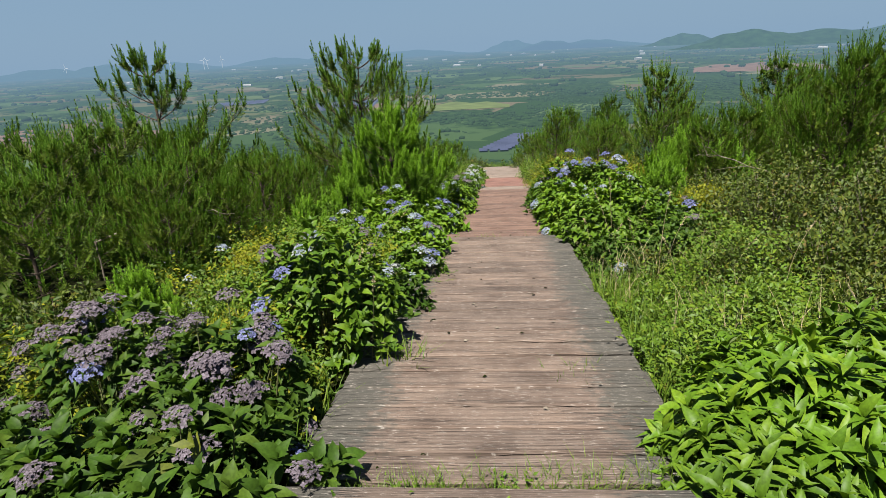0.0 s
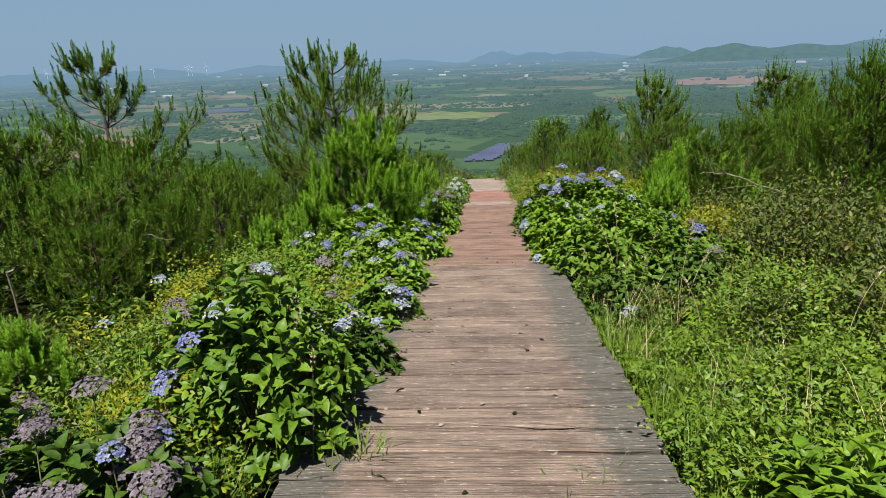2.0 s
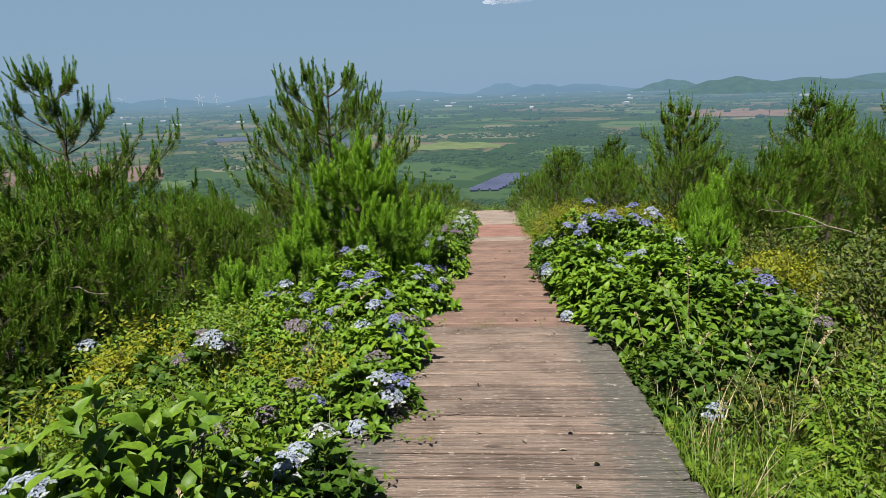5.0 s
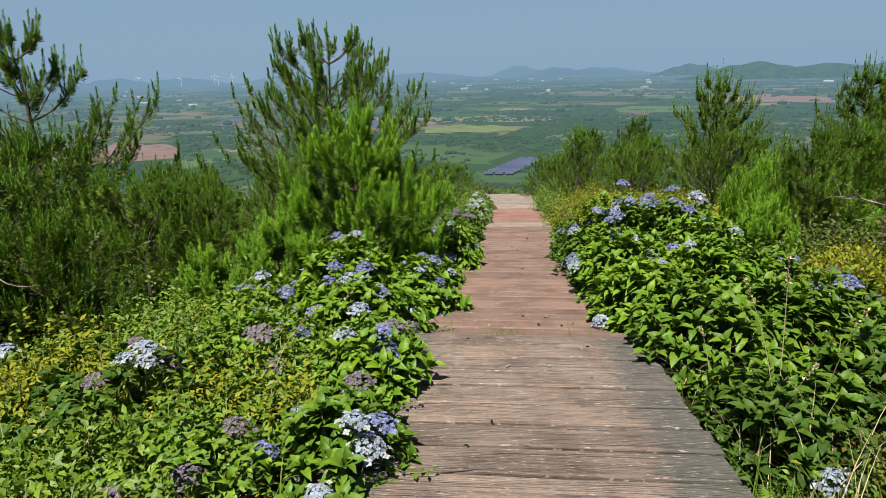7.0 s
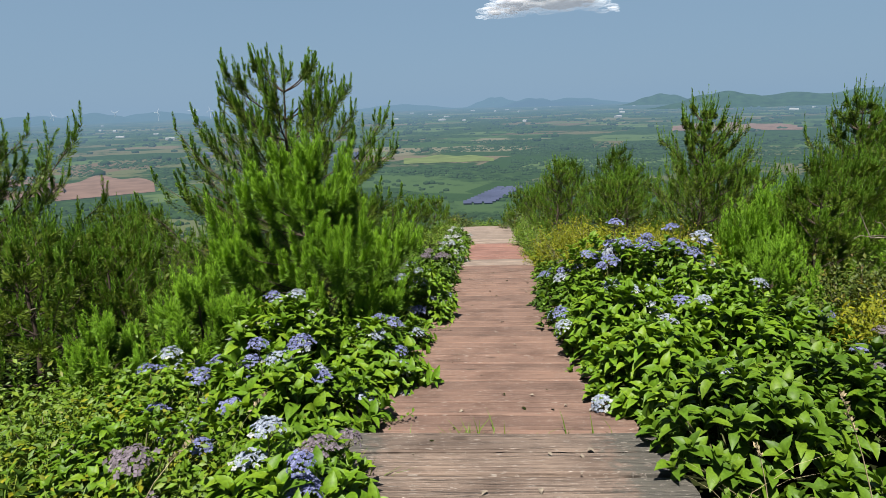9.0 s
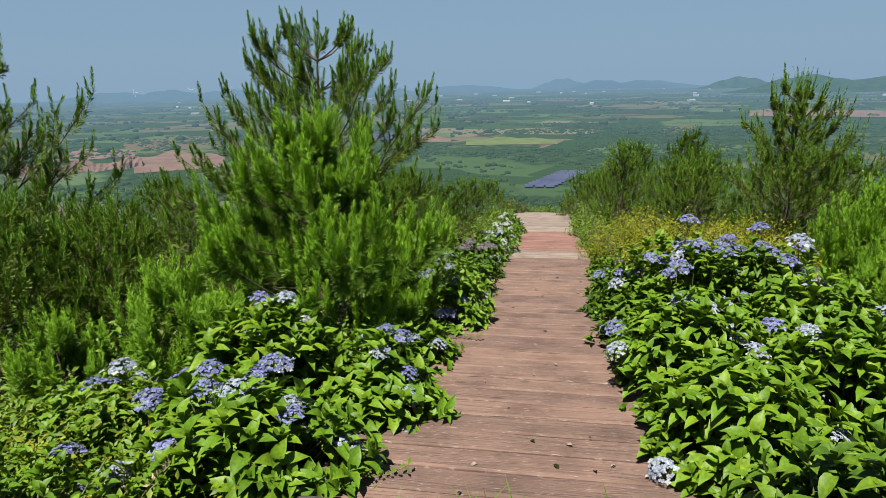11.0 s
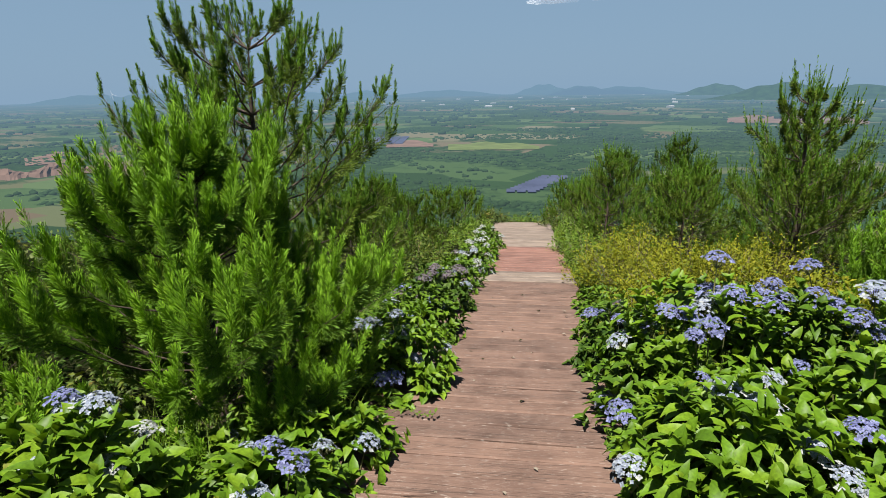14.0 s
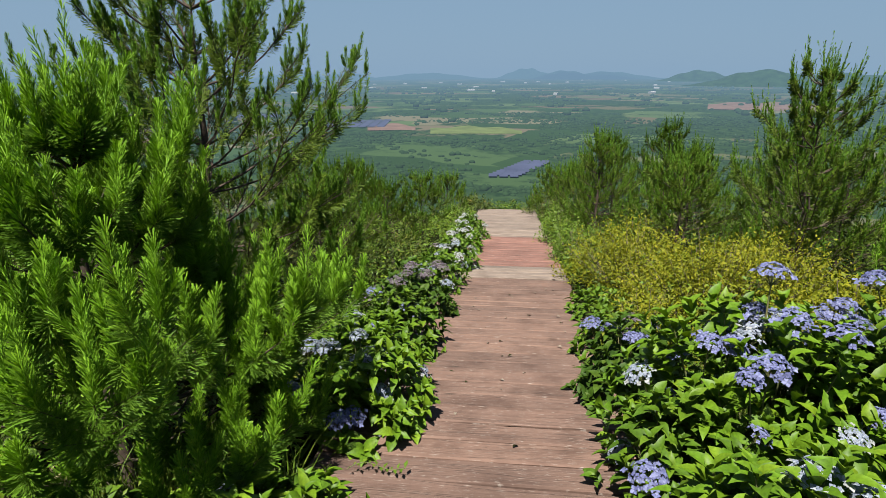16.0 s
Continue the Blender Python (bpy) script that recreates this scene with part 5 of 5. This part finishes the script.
grass("grass", "sparse weeds in the joint between two flights", 130, (0.0, 1.3), (7.57, 7.61), M_GRASS, 0.27, 0.010, 6, -1)
grass("grass", "dry tuft of grass between two boards", 60, (0.6, 0.78), (3.18, 3.22), M_GRASS, 0.26, 0.006, 7, -1)
grass("grass", "green tuft of grass at the edge of the boards", 90, (-0.5, -0.25), (3.4, 3.6), M_GRASS, 0.34, 0.010, 8, -1)
grass("grass", "green tuft of grass at the edge of the boards", 60, (-0.25, -0.05), (7.0, 7.15), M_GRASS, 0.32, 0.010, 9, -1)


# ---- far things on the plain ----
def field(name, az0, az1, d0, d1, mat, label, lift=0.45):
    a, d = np.meshgrid(np.linspace(az0, az1, 13), np.linspace(d0, d1, 7))
    taper = 0.35 + 0.65 * np.sin(math.pi * np.clip((a - az0) / (az1 - az0) * 0.8 + 0.15, 0, 1))
    d = d0 + (d - d0) * taper * (1 + 0.15 * np.sin(a * 1.9))
    V = np.stack([d * np.sin(np.radians(a)), d * np.cos(np.radians(a)), np.full(a.shape, -59.6 + lift)], axis=-1).reshape(-1, 3)
    i, j = np.meshgrid(np.arange(6), np.arange(12), indexing="ij")
    F = np.stack([i * 13 + j, i * 13 + j + 1, (i + 1) * 13 + j + 1, (i + 1) * 13 + j], axis=-1).reshape(-1, 4)
    return tagged(new(name, np_mesh(name, V, F, mat)), label, "field", kind="structure")


field("meadow", -2.6, 6.0, 600, 680, M_MEADOW, "pale yellow-green meadow on the plain")
field("bare_field", -8.5, -4.0, 640, 720, M_EARTH, "bare reddish field on the plain")
field("bare_field", 22, 32, 1050, 1300, M_EARTH, "bare brown field on the plain")
field("bare_field", -38, -32, 640, 760, M_EARTH, "bare brown field on the plain")
field("bare_field", -32.2, -24.8, 505, 660, M_EARTH, "bare reddish-brown field on the plain")


def solar_farm(az, dist, cols, rows, w, gap, label):
    """Rows of tilted panel tables on posts."""
    x, y, z = far(az, dist)
    e = thing("solar_farm", x, y, z, label, "solar farm", "solar farms on the plain")
    e.matrix_world = pose(x, y, z + 0.4, 0, 0, -az)
    V, F = [], []
    for s in (0, 1):
        for (px, py, pz) in ((-w / 2, -2.4, 0.3), (w / 2, -2.4, 0.3), (w / 2, 2.4, 1.3), (-w / 2, 2.4, 1.3)):
            V.append((px, py, pz - 0.12 * s))
    F = [(0, 1, 2, 3), (7, 6, 5, 4), (0, 4, 5, 1), (1, 5, 6, 2), (2, 6, 7, 3), (3, 7, 4, 0)]
    for px in (-w * 0.4, w * 0.4):
        b = len(V)
        V += [(px - 0.1, -0.1, -1), (px + 0.1, -0.1, -1), (px + 0.1, 0.1, -1), (px - 0.1, 0.1, -1), (px - 0.1, -0.1, 0.7), (px + 0.1, -0.1, 0.7), (px + 0.1, 0.1, 0.7), (px - 0.1, 0.1, 0.7)]
        F += [(b, b + 1, b + 5, b + 4), (b + 1, b + 2, b + 6, b + 5), (b + 2, b + 3, b + 7, b + 6), (b + 3, b, b + 4, b + 7)]
    me = np_mesh("panel", np.array(V), np.array(F), M_SOLAR, False)
    for i in range(cols):
        for j in range(rows):
            ob = part("panel", me, e)
            ob.matrix_local = pose((i - cols / 2 + 0.5) * (w + 1.2) + 2.2 * j, (j - rows / 2 + 0.5) * gap, 0)


solar_farm(4.4, 382, 3, 11, 5.0, 5.6, "blue solar panels in rows beside scrub")
solar_farm(-19.0, 880, 7, 5, 9.0, 12, "distant blue-grey solar panels on the plain")
solar_farm(-10.3, 720, 8, 7, 9.0, 14, "distant blue-grey solar panels on the plain")


def turbine(az, dist, tall, seed):
    x, y, z = far(az, dist)
    e = thing("wind_turbine", x, y, z, "white wind turbine at rest, far off in haze", "wind turbine", "wind turbines on the horizon")
    part("tower", np_mesh("tower", *tube([(0, 0, 0), (0, 0, tall * 0.5), (0, 0, tall)], [tall * 0.035, tall * 0.028, tall * 0.02], 8), M_TURBINE), e)
    part("nacelle", np_mesh("nacelle", *tube([(0, -tall * 0.05, tall), (0, 0, tall * 1.01), (0, tall * 0.06, tall)], [tall * 0.018, tall * 0.03, tall * 0.02], 8), M_TURBINE), e)
    hub = part("hub", np_mesh("hub", *tube([(0, -tall * 0.075, tall), (0, -tall * 0.06, tall), (0, -tall * 0.04, tall)], [tall * 0.006, tall * 0.018, tall * 0.018], 8), M_TURBINE), e)
    for k in range(3):
        a = radians(seed * 37 + 120 * k)
        pts = [(math.sin(a) * tall * f, -tall * 0.06, tall + math.cos(a) * tall * f) for f in (0.0, 0.18, 0.5)]
        part("blade", np_mesh("blade", *tube(pts, [tall * 0.015, tall * 0.028, tall * 0.006], 5), M_TURBINE), hub)


for k, (az, tall) in enumerate(((-21.2, 52), (-20.9, 50), (-19.7, 54), (-23.9, 50), (-27.1, 54), (-31.5, 52))):
    turbine(az, 4150, tall, k + 1)

r5 = np.random.default_rng(55)
for k in range(48):
    az = r5.uniform(-30, 34)
    dist = r5.uniform(1300, 3800)
    bm = bmesh.new()
    w, d, h = r5.uniform(8, 26), r5.uniform(6, 12), r5.uniform(2.5, 4.5)
    v = [bm.verts.new(c) for c in ((-w / 2, -d / 2, -1), (w / 2, -d / 2, -1), (w / 2, d / 2, -1), (-w / 2, d / 2, -1), (-w / 2, -d / 2, h), (w / 2, -d / 2, h), (w / 2, d / 2, h), (-w / 2, d / 2, h), (-w / 2, 0, h * 1.35), (w / 2, 0, h * 1.35))]
    for f in ((0, 1, 5, 4), (1, 2, 6, 9, 5), (2, 3, 7, 6), (3, 0, 4, 8, 7), (4, 5, 9, 8), (6, 7, 8, 9)):
        bm.faces.new([v[i] for i in f])
    me = bpy.data.meshes.new("farm_building")
    bm.to_mesh(me)
    bm.free()
    me.materials.append(M_ROOF)
    ob = tagged(new("farm_building", me), "pale farm building far off on the plain", "building", "farm buildings on the plain")
    ob.matrix_world = pose(*far(az, dist), 0, 0, r5.uniform(-40, 40))


def blob(seed, level, rough=0.07):
    r = np.random.default_rng(seed)
    bm = bmesh.new()
    bmesh.ops.create_icosphere(bm, subdivisions=level, radius=1.0)
    for v in bm.verts:
        v.co *= 1 + 0.3 * noise.noise(v.co * 2.3 + Vector((seed, 0, 0))) + r.normal(0, rough)
        v.co.z = v.co.z * 0.8 + 0.35
    V = np.array([v.co[:] for v in bm.verts])
    F = np.array([[q.index for q in f.verts] for f in bm.faces])
    bm.free()
    return V, F


def far_woods(n, az, dist, size, seed, label, mat=M_WOODS, level=2):
    r = np.random.default_rng(6000 + seed)
    a = np.radians(r.uniform(*az, n))
    d = np.sqrt(r.uniform(dist[0] ** 2, dist[1] ** 2, n))
    x, y = d * np.sin(a), d * np.cos(a)
    keep = np.sin(x / 37 + seed) + np.sin(y / 29 + 0.4 * seed) + 0.7 * np.sin((x + y) / 13) > -0.15
    deg = np.degrees(a)
    for a0, a1, d0, d1 in ((-3.8, 7.8, 560, 720), (2.0, 6.6, 325, 425), (-14, -4, 620, 800), (-22, -16, 830, 930), (-42, -32, 460, 640), (-32.4, -24.6, 470, 680)):
        keep &= ~((deg > a0) & (deg < a1) & (d > d0) & (d < d1))
    x, y = x[keep], y[keep]
    z = np.maximum(ground_z(x, y), -60.2)
    groups = []
    which = r.integers(0, 3, len(x))
    for k in range(3):
        s = which == k
        t = r.random(s.sum()) * 6.3
        B = bases(np.column_stack([np.cos(t), np.sin(t), np.zeros(len(t))]), np.tile(np.array([0, 0, 1.0]), (len(t), 1)))
        sz = r.uniform(*size, s.sum())
        groups.append(scatter(*blob(70 + k, level), B, np.column_stack([x, y, z])[s], np.column_stack([sz, sz, sz * r.uniform(0.6, 1.0, len(sz))])))
    return tagged(new("far_woods", np_mesh("far_woods", *join(groups), mat)), label, "woods", kind="stuff")


far_woods(2200, (-30, 32), (110, 330), (0.7, 2.2), 1, "scrub and small trees at the hill's foot")
far_woods(5200, (-44, 40), (300, 800), (0.9, 3.0), 2, "scattered trees and hedges on the plain", M_WOODS, 1)
far_woods(13000, (-38, 36), (180, 900), (0.8, 2.8), 5, "low scrub over the plain", M_WOODS, 1)
far_woods(2600, (-46, 44), (680, 2400), (2.5, 7), 3, "distant woods on the plain", M_WOODS, 1)

# quarry face
qn = 40
qa = np.linspace(-41, -31.5, qn)
rq = np.random.default_rng(9)
rows_q = []
for f, hgt in ((0, -1.0), (0.4, 3.4), (0.75, 6.2), (1.0, 8.0)):
    dd = 545 + 14 * f + 5 * np.sin(qa * 3.1) + rq.normal(0, 1.5, qn)
    rows_q.append(np.column_stack([dd * np.sin(np.radians(qa)), dd * np.cos(np.radians(qa)), -59.4 + hgt * (0.7 + 0.3 * np.sin(qa * 1.7)) + rq.normal(0, 0.4, qn)]))
dd = np.full(qn, 600.0)
rows_q.append(np.column_stack([dd * np.sin(np.radians(qa)), dd * np.cos(np.radians(qa)), np.full(qn, -60.5)]))
i, j = np.meshgrid(np.arange(4), np.arange(qn - 1), indexing="ij")
QF = np.stack([i * qn + j, i * qn + j + 1, (i + 1) * qn + j + 1, (i + 1) * qn + j], axis=-1).reshape(-1, 4)
tagged(new("quarry_bank", np_mesh("quarry_bank", np.concatenate(rows_q), QF, M_EARTH, False)), "low reddish-brown earth bank across the plain", "earth bank", kind="structure")

# a small cumulus low over the plain
def cloud(az, el, dist, width, seed, label):
    r = np.random.default_rng(seed)
    bits = []
    for k in range(60):
        f = r.uniform(-1, 1)
        s = width * 0.12 * (1.15 - abs(f)) * r.uniform(0.35, 1.3)
        V, F = blob(200 + k, 3, 0.0)
        bits.append((V * np.array([s * 1.5, s, s * 0.55]) + np.array([f * width / 2, r.normal(0, 30), r.uniform(0, 0.19) * width * (1 - f * f)]), F))
    x, y, _ = far(az, dist)
    ob = new("cloud", np_mesh("cloud", *join(bits), M_CLOUD))
    ob.matrix_world = pose(x, y, dist * math.tan(radians(el)), 0, 0, -az)
    return tagged(ob, label, "cloud", kind="structure")


cloud(10.8, 7.1, 4000, 880, 1, "small white cloud over the plain")


# ---- bits on the boards ----
r7 = np.random.default_rng(77)
for k in range(120):
    y = r7.uniform(2.3, 15.0)
    x = centre(y) + r7.uniform(-0.75, 0.75)
    V, F = leaf_template(r7.uniform(0.15, 0.3), r7.uniform(-0.3, 0.5), 0.6, 0.05)
    s = r7.uniform(0.02, 0.055)
    ob = tagged(new("dead_leaf", np_mesh("dead_leaf", V, F, M_TWIG if k % 3 else M_SOIL)), "dark shrivelled leaf lying on the boards", "leaf", "litter on the boards")
    ob.matrix_world = pose(x, y, deck_z(y) + 0.003, r7.uniform(-8, 8) - 7, r7.uniform(-8, 8), r7.uniform(0, 360)) @ Matrix.Scale(s, 4)


# ---- ferns, stalks and creepers ----
def fern(x, y, fronds, size, seed):
    r = np.random.default_rng(7000 + seed)
    z = float(ground_z(x, y))
    e = thing("fern", x, y, z, "light green fern with feathered fronds", "fern", "ferns beside the boardwalk")
    for _ in range(fronds):
        a = r.uniform(0, 6.28)
        ln = size * r.uniform(0.7, 1.2)
        t = np.linspace(0, 1, 18)
        rib = np.column_stack([np.cos(a) * ln * t, np.sin(a) * ln * t, ln * (0.95 * t - 0.75 * t * t) + 0.03])
        d = unit(np.gradient(rib, axis=0))
        side = unit(np.cross(d, np.tile(np.array([0, 0, 1.0]), (18, 1))))
        w = 0.27 * ln * np.sin(math.pi * np.clip(t * 0.9 + 0.12, 0, 1))
        al = np.concatenate([side + 0.35 * d, -side + 0.35 * d])
        V, F = scatter(*SMALL, bases(al, np.tile(np.array([0, 0, 1.0]), (36, 1))), np.concatenate([rib, rib]), np.column_stack([np.tile(w, 2) * 0.55, np.tile(w, 2), np.tile(w, 2)]))
        SV, SF = tube(rib[::3], np.linspace(0.003, 0.001, 6), 3)
        tri = np.concatenate([SF[:, [0, 1, 2]], SF[:, [0, 2, 3]]])
        part("frond", np_mesh("frond", *join([(V, F), (SV, tri)]), M_WEED), e)


for k, (x, y, s) in enumerate(((1.7, 3.7, 0.36), (2.1, 4.3, 0.42), (1.75, 5.0, 0.36), (2.4, 3.5, 0.42), (2.3, 5.2, 0.45), (2.8, 4.0, 0.45), (1.55, 4.4, 0.3), (-1.7, 3.4, 0.35), (-1.9, 5.0, 0.4), (1.45, 5.3, 0.3), (2.0, 3.3, 0.4), (2.6, 4.5, 0.45), (2.2, 4.75, 0.42), (1.5, 3.9, 0.32), (3.0, 4.6, 0.45), (1.42, 3.1, 0.3), (1.8, 2.8, 0.38), (2.3, 2.9, 0.42), (1.62, 4.75, 0.34), (1.9, 4.55, 0.4), (2.05, 5.35, 0.42), (2.7, 5.1, 0.45), (1.38, 4.1, 0.28), (2.55, 3.9, 0.42), (1.95, 3.95, 0.4), (-1.5, 4.2, 0.36), (-1.35, 5.7, 0.34))):
    fern(x, y, 9, s, k)


def stalk(x, y, tall, lean, bow, label, mat, seed, rad=0.0035):
    r = np.random.default_rng(8000 + seed)
    z = float(ground_z(x, y))
    e = thing("grass_stalk", x, y, z, label, "grass stalk", "tall stalks beside the boardwalk")
    t = np.linspace(0, 1, 9)
    P = np.column_stack([lean * tall * t + bow * tall * t ** 3, 0.05 * tall * np.sin(2 * t), tall * (t - 0.12 * abs(bow) * t ** 3)])
    part("stem", np_mesh("stem", *tube(P, np.linspace(rad, rad * 0.4, 9), 5), mat), e)
    n = 26
    f = r.uniform(0.86, 1.0, n)
    pos = np.column_stack([np.interp(f, t, P[:, c]) for c in range(3)])
    d = unit(r.normal(0, 0.5, (n, 3)) + np.array([0, 0, 0.9]))
    part("seed_head", np_mesh("seed_head", *scatter(*SMALL, bases(d, r.normal(0, 1, (n, 3))), pos, np.full(n, 0.022)), M_DRY), e)


for k, (x, y, tall, lean, bow, mat) in enumerate(((1.72, 6.05, 1.08, 0.0, -0.04, M_DRY), (1.8, 6.15, 0.95, -0.16, -0.12, M_DRY), (1.9, 6.05, 0.8, 0.12, 0.1, M_STEM), (1.95, 5.25, 1.0, 0.02, 0.06, M_DRY), (1.75, 5.15, 0.8, -0.12, -0.05, M_STEM), (2.05, 5.0, 0.62, -0.1, -0.2, M_DRY), (2.1, 5.5, 0.7, 0.12, 0.15, M_DRY), (1.6, 5.9, 0.6, 0.1, 0.2, M_STEM),
                                                (2.3, 4.7, 0.6, 0.25, 0.2, M_DRY), (1.65, 6.6, 0.55, -0.1, -0.1, M_DRY), (-0.75, 3.7, 0.95, 0.05, 0.1, M_STEM), (-0.6, 3.5, 0.8, 0.1, 0.0, M_STEM), (-0.95, 6.4, 0.75, 0.1, 0.35, M_DRY), (-0.8, 7.0, 0.7, 0.1, 0.3, M_STEM), (2.6, 4.3, 0.75, 0.05, 0.2, M_DRY), (2.9, 9.4, 1.0, -0.12, -0.1, M_STEM), (-0.55, 9.6, 0.7, -0.2, -0.2, M_STEM))):
    stalk(x, y, tall, lean, bow, "tall thin bowed grass stalk gone to seed", mat, k)


def creeper(x, y, length, turn, seed):
    r = np.random.default_rng(9000 + seed)
    z = deck_z(y) + 0.012
    e = thing("creeper", x, y, z, "thin creeper with small leaves lying on the boards", "creeper", "creepers on the boards")
    t = np.linspace(0, 1, 8)
    P = np.column_stack([length * t, 0.12 * length * np.sin(4 * t + seed), 0.03 + 0.02 * np.sin(7 * t)])
    part("vine", np_mesh("vine", *tube(P, np.full(8, 0.0025), 4), M_STEM), e)
    n = 16
    f = np.linspace(0.05, 1, n)
    pos = np.column_stack([np.interp(f, t, P[:, c]) for c in range(3)])
    d = np.column_stack([np.full(n, 0.3), np.where(np.arange(n) % 2, 1.0, -1.0), np.full(n, 0.25)]) + r.normal(0, 0.25, (n, 3))
    part("leafage", np_mesh("leafage", *scatter(*SMALL, bases(d, np.tile(np.array([0, 0, 1.0]), (n, 1)) + r.normal(0, 0.3, (n, 3))), pos, 0.045 * r.uniform(0.6, 1.2, n)), M_WEED), e, kind="stuff")
    e.matrix_world = pose(x, y, z, -6, 0, turn)


for k, (x, y, ln, turn) in enumerate(((-0.5, 5.3, 0.5, 5), (-0.42, 5.75, 0.45, -8), (-0.4, 6.3, 0.35, 12), (-0.55, 4.75, 0.4, 20), (-0.2, 7.9, 0.3, 10), (-0.65, 3.55, 0.35, 25), (0.1, 10.4, 0.3, 0))):
    creeper(x, y, ln, turn, k)


def dry_branch(x, y, z, length, turn, rise, seed):
    r = np.random.default_rng(9500 + seed)
    g = float(ground_z(x, y))
    e = thing("dead_branch", x, y, g, "bare grey dead branch among the pines", "branch", "dead branches in the scrub")
    def limb(p, d, ln, rad, depth):
        t = np.linspace(0, 1, 6)[:, None]
        pts = p + d * ln * t + r.normal(0, 0.03 * ln, (6, 3)) * t + np.array([0, 0, -0.12 * ln]) * t * t
        part("twig" if depth else "limb", np_mesh("limb", *tube(pts, np.linspace(rad, rad * 0.4, 6), 5), M_TWIG), e)
        if depth < 1:
            for _ in range(5):
                f = r.integers(2, 6)
                limb(pts[f], unit(d + r.normal(0, 0.5, 3)), ln * r.uniform(0.25, 0.45), rad * 0.5, depth + 1)
    limb(np.array([0, 0, z]), unit(np.array([math.cos(turn), math.sin(turn), rise])), length, 0.013, 0)
    part("stub", np_mesh("stub", *tube([(0, 0, -0.05), (0.01, 0, z * 0.5), (0, 0, z + 0.02)], [0.013, 0.012, 0.011], 6), M_TWIG), e)


dry_branch(-4.4, 6.9, 0.5, 1.3, 0.3, 0.35, 1)
dry_branch(-3.4, 8.4, 0.5, 0.8, 0.9, 0.5, 2)
dry_branch(5.2, 9.2, 0.7, 1.2, 2.6, 0.4, 3)
dry_branch(4.6, 13.4, 0.5, 1.0, 0.1, 0.1, 4)
